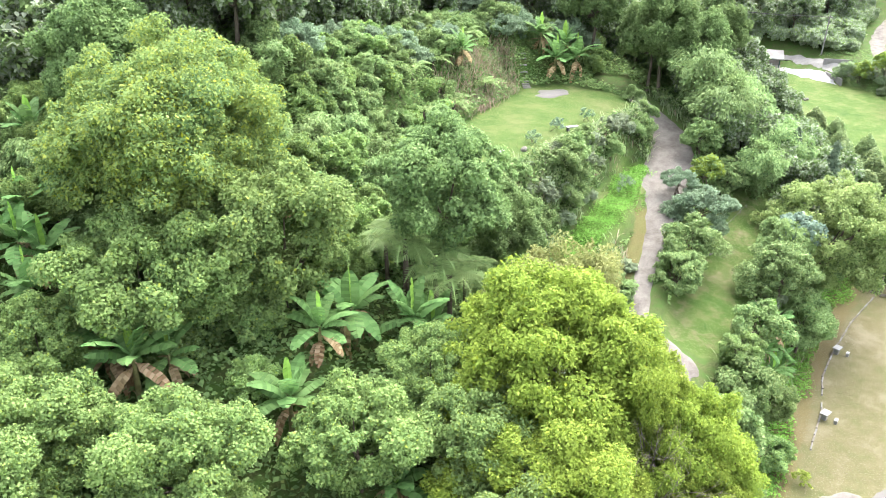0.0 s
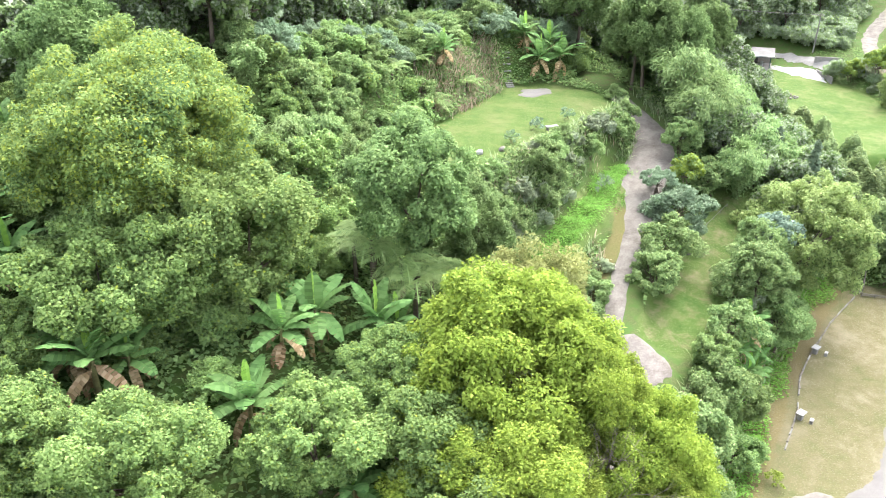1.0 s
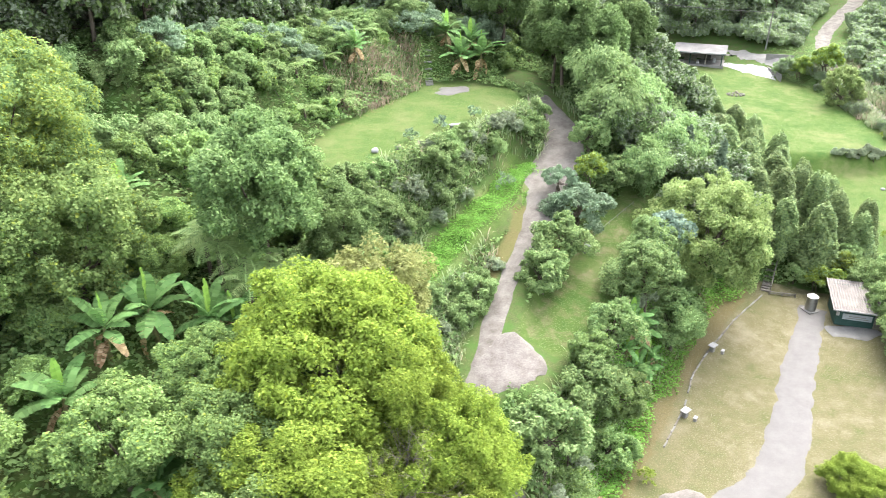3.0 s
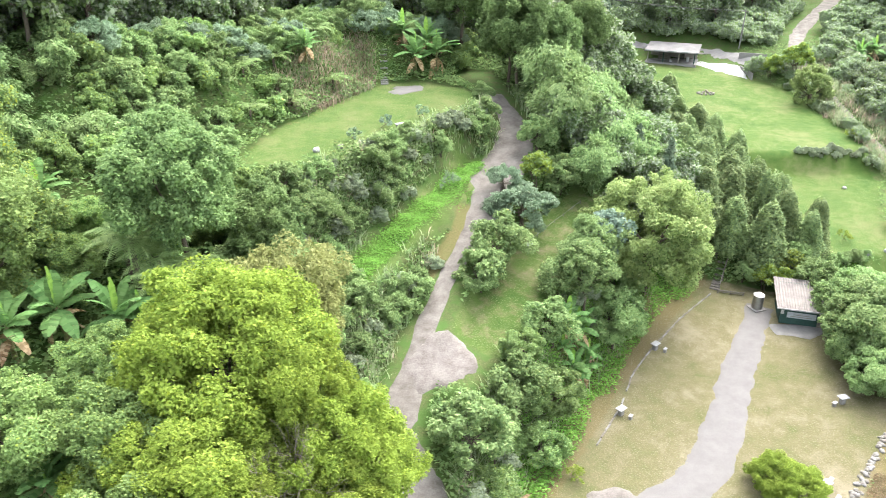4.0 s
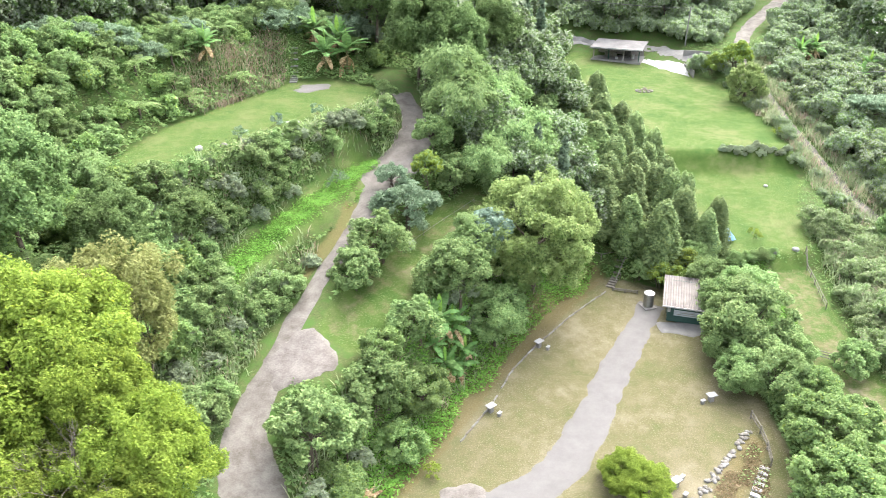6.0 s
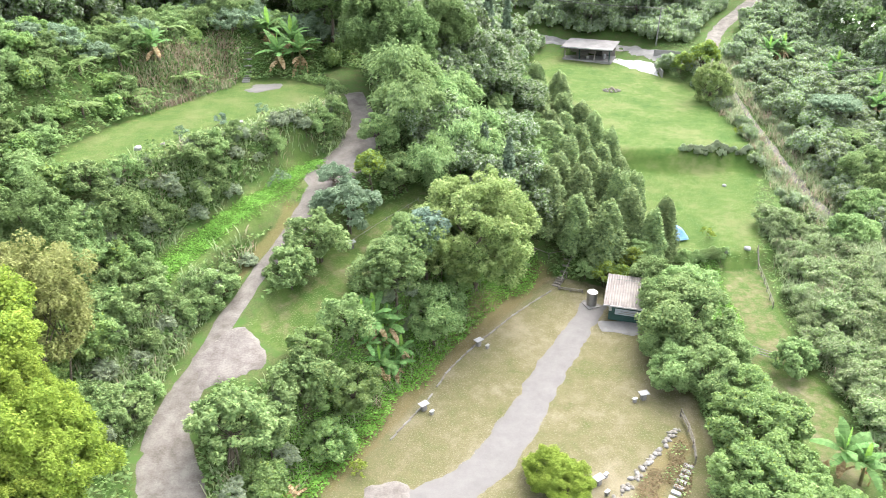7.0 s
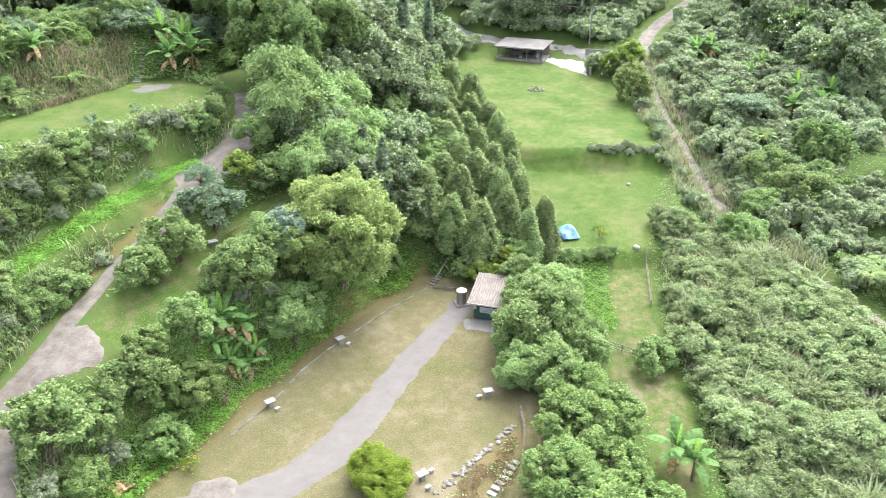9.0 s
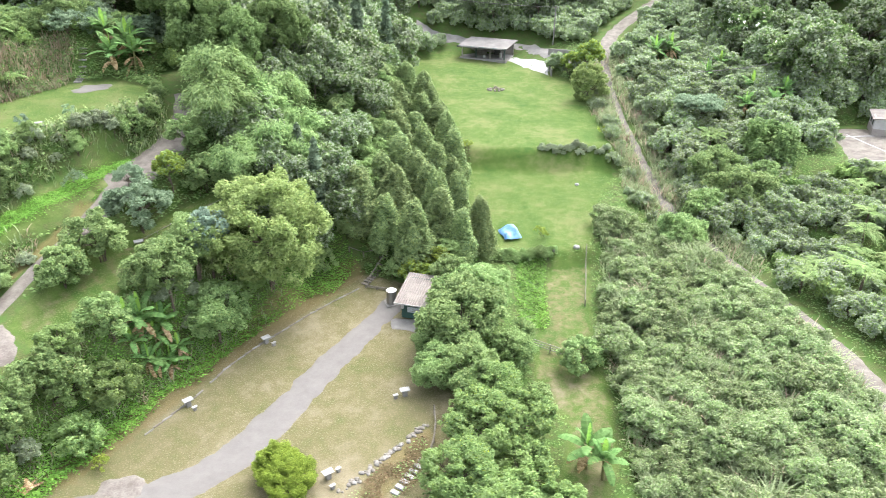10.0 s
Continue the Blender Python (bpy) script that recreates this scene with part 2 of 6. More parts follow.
LAWN = np.array([(22.5, 38.5), (25.2, 44.4), (28.2, 48.6), (32.6, 54.5), (36.2, 59.6), (41, 66), (45, 69.2), (50, 67), (56, 64), (55, 57), (54.5, 50), (54, 42), (50, 36), (36, 30), (26, 30)], float)
TERRACE = np.array([(-1, 60.5), (4, 58.8), (8.3, 63.3), (13, 68), (18, 74), (21.6, 79), (20, 83.5), (14, 86.5), (9.6, 85.5), (5, 77), (1.2, 70)], float)
VERGE = np.array([(18.2, 50.2), (21.4, 48.6), (24.4, 52.5), (26.6, 57.5), (29.5, 63.0), (32.5, 68.0), (33.4, 72.0), (31.2, 71.4), (27.6, 67.2), (24.6, 63.2), (21.0, 57.8)], float)
FIELD = np.array([(57, 79.5), (68, 79), (71.5, 80), (73.5, 89), (78, 98.5), (76, 100.2), (68, 99.6), (57, 100.5), (56, 90)], float)
UPPER = np.array([(55, 104.4), (69, 103.6), (78, 105.5), (79.5, 114), (77, 132), (74, 137.5), (67, 143), (64, 152), (55, 152), (50, 148), (50, 125)], float)
STRIP = np.array([(67.2, 77.5), (71.6, 78.3), (70.2, 70), (69.2, 62), (69.5, 54), (68.6, 46), (66, 40), (63.5, 42), (65.8, 50), (63.2, 57), (64.6, 66)], float)
YARD = np.array([(113.5, 101), (119, 99.5), (128, 101), (130, 117), (120, 118), (116.5, 113)], float)


def pad_lawn(x, y):
    return -0.55 + 0.07 * (y - 47) + 0.025 * (x - 30)


PADS = [
    (LAWN, pad_lawn),
    (TERRACE, lambda x, y: 18.3 + 0.03 * (y - 75)),
    (VERGE, lambda x, y: 7.2 + 0.20 * (y - 52) - 0.02 * (x - 22)),
    (FIELD, lambda x, y: -0.1 + 0.095 * (y - 80)),
    (UPPER, lambda x, y: 4.9 + 0.07 * (y - 105)),
    (STRIP, lambda x, y: -2.9 + 0.055 * (y - 60)),
    (YARD, lambda x, y: 3.4 + 0.0 * x),
]
# slopes: spot heights of the hillsides round the pads
SLOPES = np.array([(-14, 28, 16), (-3, 34, 14.8), (-7, 28, 13.2), (-9, 34, 17), (-2, 40, 16), (5, 31, 7.0), (-11, 48, 22), (-13, 40, 18.5), (-34, 42, 25), (-6, 24, 9.5), (9, 40, 6.0), (2, 48, 15.5), (-16, 62, 28),
                   (-9, 72, 26), (0, 84, 24.5), (5, 95, 25), (14, 97, 22.5), (32, 96, 17), (41, 112, 11.5), (41, 78, 9.5), (48, 76, 4.5), (36, 64, 4.6)], float)
FAR = np.array([(75, 58, -3.2), (73, 44, -4.6), (77, 70, -1.6), (88, 62, -2.4), (84, 74, 0.2), (82, 64, -1.6), (82, 52, -3.2), (99, 78, -2.4), (105, 90, 0.8), (118, 126, 8), (0, 124, 34), (42, 146, 12), (40, 172, 19),
                (70, 172, 13.5), (103, 186, 20), (145, 156, 24), (150, 105, 12), (60, 230, 38), (-42, 100, 46), (-85, 60, 52), (155, 250, 55)], float)
NEAR = np.array([(22, 14, -4), (50, 18, -4), (80, 26, -7), (0, 10, 3), (-30, 8, 8), (110, 40, -4), (60, -60, -6), (-90, -40, 20), (200, 60, 10), (300, 300, 90), (0, 320, 90), (-300, 150, 110),
                 (500, 0, 60), (-300, -300, 60), (300, -400, 60)], float)


def along(line, x, y):
    """Distance to a polyline, and the height of its nearest point."""
    best, height = np.full(np.shape(x), 1e9), np.zeros(np.shape(x))
    for a, b in zip(line[:-1], line[1:]):
        d = b[:2] - a[:2]
        k = np.clip(((x - a[0]) * d[0] + (y - a[1]) * d[1]) / (d @ d), 0, 1)
        r = np.hypot(x - a[0] - k * d[0], y - a[1] - k * d[1])
        near = r < best
        best, height = np.where(near, r, best), np.where(near, a[2] + k * (b[2] - a[2]), height)
    return best, height


def inside(poly, x, y):
    odd = np.zeros(np.shape(x), bool)
    for (x0, y0), (x1, y1) in zip(poly, np.roll(poly, -1, 0)):
        cross = (y0 > y) != (y1 > y)
        odd ^= cross & (x < (x1 - x0) * (y - y0) / (y1 - y0 if y1 != y0 else 1e-9) + x0)
    return odd


def off(poly, x, y):
    """Distance outside a polygon, 0 within it."""
    ring = np.c_[np.vstack([poly, poly[:1]]), np.zeros(len(poly) + 1)]
    return np.where(inside(poly, x, y), 0, along(ring, x, y)[0])


def ground(x, y):
    """Height of the land, smooth, before its small bumps."""
    x, y = np.asarray(x, float), np.asarray(y, float)
    total, height = np.zeros(x.shape), np.zeros(x.shape)
    for poly, plane in PADS:
        w = 1 / (off(poly, x, y) + 0.05) ** 3
        # past its edge a pad counts with the height of its rim
        cx, cy = poly.mean(0)
        k = np.clip(14 / (np.hypot(x - cx, y - cy) + 1e-6), 0, 1)
        inner = off(poly, x, y) < 6
        z = np.where(inner, plane(x, y), plane(cx + (x - cx) * k, cy + (y - cy) * k))
        total, height = total + w, height + w * z
    for line, half in ((ROAD, 1.9), (TRACK, 1.3), (MEADOW, 0.9)):
        r, z = along(line, x, y)
        w = 1 / (np.maximum(r - half, 0) + 0.06) ** 3
        total, height = total + w, height + w * z
    for px, py, pz in np.vstack([SLOPES, FAR, NEAR]):
        w = 3 / (np.hypot(x - px, y - py) + 0.5) ** 3
        total, height = total + w, height + w * pz
    return height / total

# ---- the land as one sheet ----
def spaced(start, stop, step, far, growth=1.35):
    """Even steps from start to stop, then ever longer ones out to far."""
    inner = list(np.arange(start, stop + 1e-6, step))
    lo, hi, s = [], [], step
    while len(hi) < 60 and (hi[-1] if hi else stop) < far:
        s = min(s * growth, 250)
        hi.append((hi[-1] if hi else stop) + s)
        lo.append((lo[-1] if lo else start) - s)
    return np.array(lo[::-1] + inner + hi)


def bumps(x, y):
    return 0.22 * np.sin(0.9 * x + 1.3 * np.sin(0.6 * y)) * np.sin(0.8 * y + 1.1 * np.sin(0.5 * x)) + 0.12 * np.sin(2.1 * x + 0.7 * y) * np.sin(1.9 * y - 0.6 * x)


def tame(x, y):
    """1 on the mown pads and ways, falling to 0 in the wild."""
    d = np.full(np.shape(x), 99.0)
    for poly, _ in PADS:
        d = np.minimum(d, off(poly, x, y))
    for line, half in ((ROAD, 2.0), (TRACK, 1.3)):
        d = np.minimum(d, np.maximum(along(line, x, y)[0] - half, 0))
    return np.clip(1 - d / 2.0, 0, 1)


def surface(x, y):
    x, y = np.asarray(x, float), np.asarray(y, float)
    return ground(x, y) + bumps(x, y) * (1 - 0.88 * tame(x, y))


def quick_mesh(name, verts, faces, materials, slots=None, smooth=False):
    me = bpy.data.meshes.new(name)
    verts, faces = np.asarray(verts, np.float32), np.asarray(faces, np.int32)
    n, k = faces.shape
    me.vertices.add(len(verts))
    me.vertices.foreach_set("co", verts.ravel())
    me.loops.add(n * k)
    me.loops.foreach_set("vertex_index", faces.ravel())
    me.polygons.add(n)
    me.polygons.foreach_set("loop_start", np.arange(0, n * k, k, dtype=np.int32))
    for mat in materials if isinstance(materials, (list, tuple)) else [materials]:
        me.materials.append(mat)
    if slots is not None:
        me.polygons.foreach_set("material_index", np.asarray(slots, np.int32))
    if smooth:
        me.polygons.foreach_set("use_smooth", np.ones(n, bool))
    me.update(calc_edges=True)
    return me


gx, gy = spaced(-32, 128, 0.8, 2500), spaced(14, 176, 0.8, 2500)
GX, GY = np.meshgrid(gx, gy)
GZ = surface(GX, GY)
row = len(gx)
i = (np.arange(len(gy) - 1)[:, None] * row + np.arange(row - 1)[None, :]).ravel()
land_mesh = quick_mesh("ground", np.stack([GX, GY, GZ], -1).reshape(-1, 3), np.stack([i, i + 1, i + row + 1, i + row], 1), LAND, smooth=True)


def near(poly, reach):
    return np.clip(1 - off(poly, GX, GY) / reach, 0, 1)


cover = np.zeros((GX.size, 4), np.float32)
cover[:, 0] = np.maximum.reduce([near(LAWN, 1.5), 0.42 * near(VERGE, 1.0), 0.5 * near(STRIP, 0.6), 0.2 * near(UPPER, 1.0)]).ravel()
green = np.maximum.reduce([near(TERRACE, 2.0), near(VERGE, 1.6) * 0.95, near(FIELD, 2.0), near(UPPER, 3.0), near(STRIP, 1.0) * 0.9, np.clip(1.4 - along(MEADOW, GX, GY)[0] / 2.0, 0, 1), ((GX > 56) & (GX < 79) & (GY > 98) & (GY < 106)) * 1.0])
cover[:, 1] = green.ravel()
foot = np.array([(24.2, 41.5, 0), (27.4, 46.8, 0), (30.8, 52.5, 0), (34.6, 58.0, 0), (39.3, 64.4, 0), (44, 70, 0)], float)
scarp = np.array([(-1, 64, 0), (1, 70, 0), (4.5, 77, 0), (8.5, 85, 0)], float)
lip = np.array([(14.4, 54.5, 0), (16.4, 58.0, 0), (18.2, 61.8, 0), (19.0, 64.6, 0)], float)
cover[:, 2] = np.maximum.reduce([np.clip(1.25 - along(foot, GX, GY)[0] / 1.7, 0, 1), np.clip(1.2 - along(np.array([(52.4, 45.0, 0), (50.6, 42.6, 0), (48.6, 39.6, 0)]), GX, GY)[0] / 1.5, 0, 1), 0.45 * np.clip(1 - along(scarp, GX, GY)[0] / 1.6, 0, 1), 0.9 * np.clip(1.2 - along(lip, GX, GY)[0] / 1.1, 0, 1)]).ravel()
cover[:, 3] = 1
layer = land_mesh.color_attributes.new("cover", "FLOAT_COLOR", "POINT")
layer.data.foreach_set("color", cover.ravel())
tagged(new("ground", land_mesh), "grassy hillside ground with mown lawns and leaf litter", "ground", kind="structure")


def ribbon(name, line, half, material, label, lift=0.05, wobble=0.25, step=0.7, across=6, seed=0, category="road", widen=None):
    """A way laid on the land, with uneven edges."""
    rng = np.random.default_rng(seed)
    pts = np.asarray(line, float)[:, :2]
    # rounded by subdividing and averaging
    for _ in range(3):
        q = np.repeat(pts, 2, 0)
        q[1:-1] = np.stack([pts[:-1] * 0.75 + pts[1:] * 0.25, pts[:-1] * 0.25 + pts[1:] * 0.75], 1).reshape(-1, 2)
        pts = q
    s = np.r_[0, np.cumsum(np.hypot(*np.diff(pts, axis=0).T))]
    keep = np.r_[True, np.diff(s) > 1e-6]
    s, pts = s[keep], pts[keep]
    at = np.arange(0, s[-1], step)
    c = np.stack([np.interp(at, s, pts[:, 0]), np.interp(at, s, pts[:, 1])], 1)
    d = np.gradient(c, axis=0)
    d /= np.hypot(*d.T)[:, None]
    side = np.stack([-d[:, 1], d[:, 0]], 1)
    w = half * np.ones(len(at)) if widen is None else widen(at / s[-1])
    rough = [np.convolve(rng.normal(0, 1, len(at) + 8), np.ones(3) / 3, "same")[4:-4] * wobble for _ in range(2)]
    k = np.linspace(-1, 1, across)
    ww = np.where(k[None, :] > 0, (w + rough[0])[:, None], (w + rough[1])[:, None])
    xy = c[:, None, :] + side[:, None, :] * (k[None, :] * ww)[..., None]
    z = surface(xy[..., 0], xy[..., 1]) + lift - 0.09 * (np.abs(k) > 0.99)[None, :]
    v = np.concatenate([xy, z[..., None]], -1).reshape(-1, 3)
    j = (np.arange(len(at) - 1)[:, None] * across + np.arange(across - 1)[None, :]).ravel()
    f = np.stack([j, j + across, j + across + 1, j + 1], 1)[:, ::-1]
    return tagged(new(name, quick_mesh(name, v, f, material, smooth=True)), label, category, kind="structure")


road_run = np.r_[0, np.cumsum(np.hypot(*np.diff(ROAD[:-1, :2], axis=0).T))]
ROAD_HALF = np.array([2.4, 2.4, 2.3, 1.8, 1.4, 1.3, 1.0, 0.8, 0.85, 0.85, 1.0, 1.15, 1.5, 2.45, 2.45, 2.15, 1.6, 1.3, 1.1])
ribbon("road", ROAD[:-1], 1.45, TRACKBED, "narrow worn concrete farm road with muddy edges", 0.10, 0.14, widen=lambda k: np.interp(k * road_run[-1], road_run, ROAD_HALF))
track_run = np.r_[0, np.cumsum(np.hypot(*np.diff(TRACK[:, :2], axis=0).T))]
ribbon("track", TRACK, 0.62, TRACKBED, "narrow dirt track between reeds up the slope", 0.08, 0.2, seed=4, widen=lambda k: np.interp(k * track_run[-1], track_run, [1.2, 1.2, 1.0, 0.8, 0.8, 1.1, 0.6, 0.5, 0.6, 1.0, 1.4, 1.6, 1.7, 1.7]))
DRIVE = np.array([(22.5, 36.5), (29.0, 38.6), (34.0, 40.3), (37.3, 43.2), (39.5, 46.9), (41.5, 50.9), (43.3, 54.6), (45.8, 58.8), (48.2, 63.2), (49.2, 64.8)], float)
ribbon("gravel_drive", DRIVE, 1.9, GRAVEL, "pale gravel drive across the dry lawn", 0.05, 0.22, step=0.4, seed=2, across=9, widen=lambda k: np.interp(k, [0, 0.3, 0.42, 1], [2.2, 1.7, 1.9, 1.3]))


def patch(name, poly, material, label, lift=0.06, category="paving", seed=0, step=0.35, wobble=0.35):
    """An uneven slab laid over the land: a fan of rings inside an outline."""
    rng = np.random.default_rng(seed)
    poly = np.asarray(poly, float)
    ring = np.vstack([poly, poly[:1]])
    s = np.r_[0, np.cumsum(np.hypot(*np.diff(ring, axis=0).T))]
    at = np.arange(0, s[-1], step)
    edge = np.stack([np.interp(at, s, ring[:, 0]), np.interp(at, s, ring[:, 1])], 1)
    c = edge.mean(0)
    out = (edge - c) * (1 + wobble * np.convolve(rng.normal(0, 1, len(at) + 6), np.ones(3) / 3, "same")[3:-3] / np.hypot(*(edge - c).T))[:, None]
    rings = [c + out * k for k in (0.001, 0.35, 0.65, 0.9, 1.0)]
    v = []
    for j, r in enumerate(rings):
        v.append(np.c_[r, surface(r[:, 0], r[:, 1]) + lift - (0.12 if j == 4 else 0)])
    n = len(at)
    a = np.arange(n)
    f = np.vstack([np.stack([j * n + a, j * n + (a + 1) % n, (j + 1) * n + (a + 1) % n, (j + 1) * n + a], 1) for j in range(4)])
    return tagged(new(name, quick_mesh(name, np.vstack(v), f[:, ::-1], material)), label, category, kind="structure")


patch("turning_slab", [(13.6, 46.2), (14.4, 48.6), (15.6, 50.0), (17.0, 49.9), (18.3, 49.3), (19.3, 48.3), (19.7, 47.2), (19.2, 46.0), (17.4, 44.9), (15.2, 44.6)], SLAB, "broken pale concrete turning patch beside the farm road", 0.12)
patch("bare_patch", [(10.2, 83.0), (11.6, 85.6), (14.2, 85.9), (14.6, 84.2), (12.8, 82.4), (11, 81.8)], GRAVEL, "bare pale gravel patch at the edge of the terrace lawn", 0.05, seed=3)
patch("shed_paving", [(66, 147.6), (70, 142.6), (73.8, 137.6), (74.4, 143.5), (70.5, 147), (67.5, 150)], WHITE_STONE, "pale concrete paving beside the open shed", 0.08, seed=5, wobble=0.1)
patch("hut_apron", [(48.7, 61.6), (48.9, 59.9), (51.6, 59.2), (54, 60), (53.6, 61.2)], CONCRETE, "cracked concrete apron before the hut", 0.10, seed=6, wobble=0.15)
patch("path_patch", [(80.6, 121), (82.4, 121), (83.2, 126), (82.6, 130), (81, 129)], GRAVEL, "pale gravel patch on the track", 0.12, seed=7)
patch("house_yard", [(113.8, 101), (119, 99.8), (128, 101.3), (129.6, 116.5), (120.2, 117.4), (116.8, 113)], TRACKBED, "grey concrete yard before the small house", 0.08, seed=8, wobble=0.2)

# ---- plants ----
def unit(v):
    return v / np.maximum(np.linalg.norm(v, axis=-1, keepdims=True), 1e-9)


def leaf_quads(p, n, along_dir, length, width, fold=0.18):
    """Pointed leaves: centres, normals, directions and sizes give quads with a folded midrib."""
    d = unit(along_dir - n * (along_dir * n).sum(-1, keepdims=True))
    s = np.cross(n, d)
    l, w = np.asarray(length)[..., None], np.asarray(width)[..., None]
    up = n * (w * fold)
    return np.stack([p - d * l * 0.5, p + s * w * 0.5 + up, p + d * l * 0.5 - n * l * 0.12, p - s * w * 0.5 + up], 1)


def quads_to_mesh(name, quads, materials, slots=None):
    n = len(quads)
    return quick_mesh(name, quads.reshape(-1, 3), np.arange(n * 4).reshape(-1, 4), materials, slots)


def ball(rng, n):
    return unit(rng.normal(size=(n, 3)))


def lobe_crown(seed, radius, tall, lobes, leaves, leaf, lobe_size=0.36, spread=0.66, floor=-0.35, width=0.55, droop=0.35, rag=0.28):
    """Leaf quads of a crown: uneven boughs over a lopsided dome, each with sprays of leaves that stick out, and gaps between."""
    rng = np.random.default_rng(seed)
    lobes, lobe_size = int(lobes * 1.5), lobe_size * 0.80
    k = np.arange(lobes) + 0.5
    zz = floor + (1 - floor) * (1 - k / lobes)
    turn = k * 2.39996 + rng.normal(0, 0.45, lobes)
    flat = np.sqrt(np.maximum(1 - np.minimum(zz, 1) ** 2, 0.02))
    way = unit(np.stack([flat * np.cos(turn), flat * np.sin(turn), zz], 1) + rng.normal(0, 0.10, (lobes, 3)))
    a, b = rng.normal(0, 1.7, (2, 3))
    swell = np.sin(way @ a + seed) + 0.7 * np.sin(1.8 * way @ b + 2 * seed)
    c = way * spread * (1 + 0.075 * swell + rng.normal(0, 0.10, lobes))[:, None]
    r = lobe_size * np.exp(rng.normal(0, 0.30, lobes))
    # sprays on each bough
    subs = 9
    sd = unit(ball(rng, lobes * subs) + 0.5 * np.repeat(way, subs, 0) + np.array([0, 0, 0.25]))
    big = np.repeat(r, subs)
    sr = big * np.exp(rng.normal(-1.05, 0.35, lobes * subs))
    sc = np.repeat(c, subs, 0) + sd * (big * rng.uniform(0.5, 1.12, lobes * subs))[:, None]
    pick = rng.choice(lobes * subs, leaves, p=sr ** 2 / (sr ** 2).sum())
    d = unit(ball(rng, leaves) + 0.3 * sd[pick])
    p = sc[pick] + d * (sr[pick] * (1.15 - np.abs(rng.normal(0, rag * 1.5, leaves))))[:, None]
    n = unit(d * 0.35 + np.array([0, 0, 0.6]) + rng.normal(0, 0.6, p.shape))
    go = unit(d + rng.normal(0, 0.8, p.shape) + np.array([0, 0, -droop]))
    scale = 0.87 * np.array([radius * rng.uniform(0.94, 1.08), radius * rng.uniform(0.94, 1.08), tall])
    size = leaf * rng.uniform(0.55, 1.4, leaves)
    quads = leaf_quads(p * scale, n, go, size, size * width)
    return quads, c * scale, 0.87 * r * (2 * radius + tall) / 3


def cores(centres, radii, k=0.60, leaf=0.3, seed=0):
    """The dense inside of each lobe: large leaves at all angles."""
    rng = np.random.default_rng(seed + len(centres))
    each = max(7, 900 // len(centres))
    d = ball(rng, len(centres) * each) * rng.uniform(0.35, 1.0, (len(centres) * each, 1))
    p = np.repeat(centres, each, 0) + d * (np.repeat(radii, each) * k)[:, None]
    size = np.minimum(np.repeat(radii, each) * rng.uniform(0.25, 0.45, len(p)), leaf * 1.6)
    return leaf_quads(p, ball(rng, len(p)), ball(rng, len(p)), size, size * 0.7)


def limb_mesh(name, paths, material, sides=7):
    """Tapered limbs: each a list of points and radii, all in one mesh."""
    V, F = [], []
    for pts, radii in paths:
        pts = np.asarray(pts, float)
        base = sum(len(v) for v in V)
        for i, (p, r) in enumerate(zip(pts, radii)):
            d = unit(pts[min(i + 1, len(pts) - 1)] - pts[max(i - 1, 0)])
            u = unit(np.cross(d, (0.3, 0.9, 0.1)))
            w = np.cross(d, u)
            a = np.arange(sides) / sides * 2 * math.pi
            V.append(p + r * (np.cos(a)[:, None] * u + np.sin(a)[:, None] * w))
        for i in range(len(pts) - 1):
            for s in range(sides):
                F.append([base + i * sides + s, base + i * sides + (s + 1) % sides, base + (i + 1) * sides + (s + 1) % sides, base + (i + 1) * sides + s])
    return quick_mesh(name, np.vstack(V), F, material, smooth=True)


def trunk_paths(rng, height, centres, thick, stems=1, limbs=7, below=3.0):
    """Trunk and main limbs that reach into the lobes of the crown."""
    paths = []
    for s in range(stems):
        lean = rng.normal(0, 0.08 * height if stems > 1 else 0.03 * height, 2)
        foot = rng.normal(0, 0.25, 2) if stems > 1 else np.zeros(2)
        fork = np.array([lean[0], lean[1], height * 0.62])
        paths.append(([(foot[0], foot[1], -below), (foot[0], foot[1], 0), (*((foot + lean) * 0.5 + rng.normal(0, 0.06, 2)), height * 0.35), tuple(fork)], [thick * 1.25, thick * 1.1, thick * 0.85, thick * 0.6]))
        for c in centres[rng.choice(len(centres), min(limbs, len(centres)), replace=False)]:
            end = np.array([c[0], c[1], c[2] + height])
            mid = fork * 0.45 + end * 0.55 + np.array([0, 0, -0.08 * height])
            paths.append(([tuple(fork), tuple(mid), tuple(end)], [thick * 0.5, thick * 0.3, thick * 0.1]))
    return paths


def part(name, mesh, parent, label=""):
    ob = new(name, mesh)
    ob.parent = parent
    if label:
        ob["label"] = label
    return ob


def make_tree(name, label, category, leaves, crown, height, thick, seed, stems=1, bark=None, extra=None, limbs=7, core=0.60):
    """A tree or bush: an Empty at its foot, a trunk with limbs, and a leafy crown whose centre is at the height given."""
    rng = np.random.default_rng(seed)
    quads, c, r = crown
    inner = cores(c, r, core)
    both = np.concatenate([quads, inner]) + np.array([0, 0, height])
    slots = None
    mats = [leaves]
    if extra is not None:
        mats = [leaves, extra[0]]
        slots = np.r_[(rng.random(len(quads)) < extra[1]).astype(int), np.zeros(len(inner), int)]
    root = tagged(new(name), label, category)
    root.empty_display_size = 0.3
    part("trunk", limb_mesh("trunk", trunk_paths(rng, height, c, thick, stems, limbs), bark or BARK), root)
    part("crown", quads_to_mesh("crown", both, mats, slots), root)
    return root


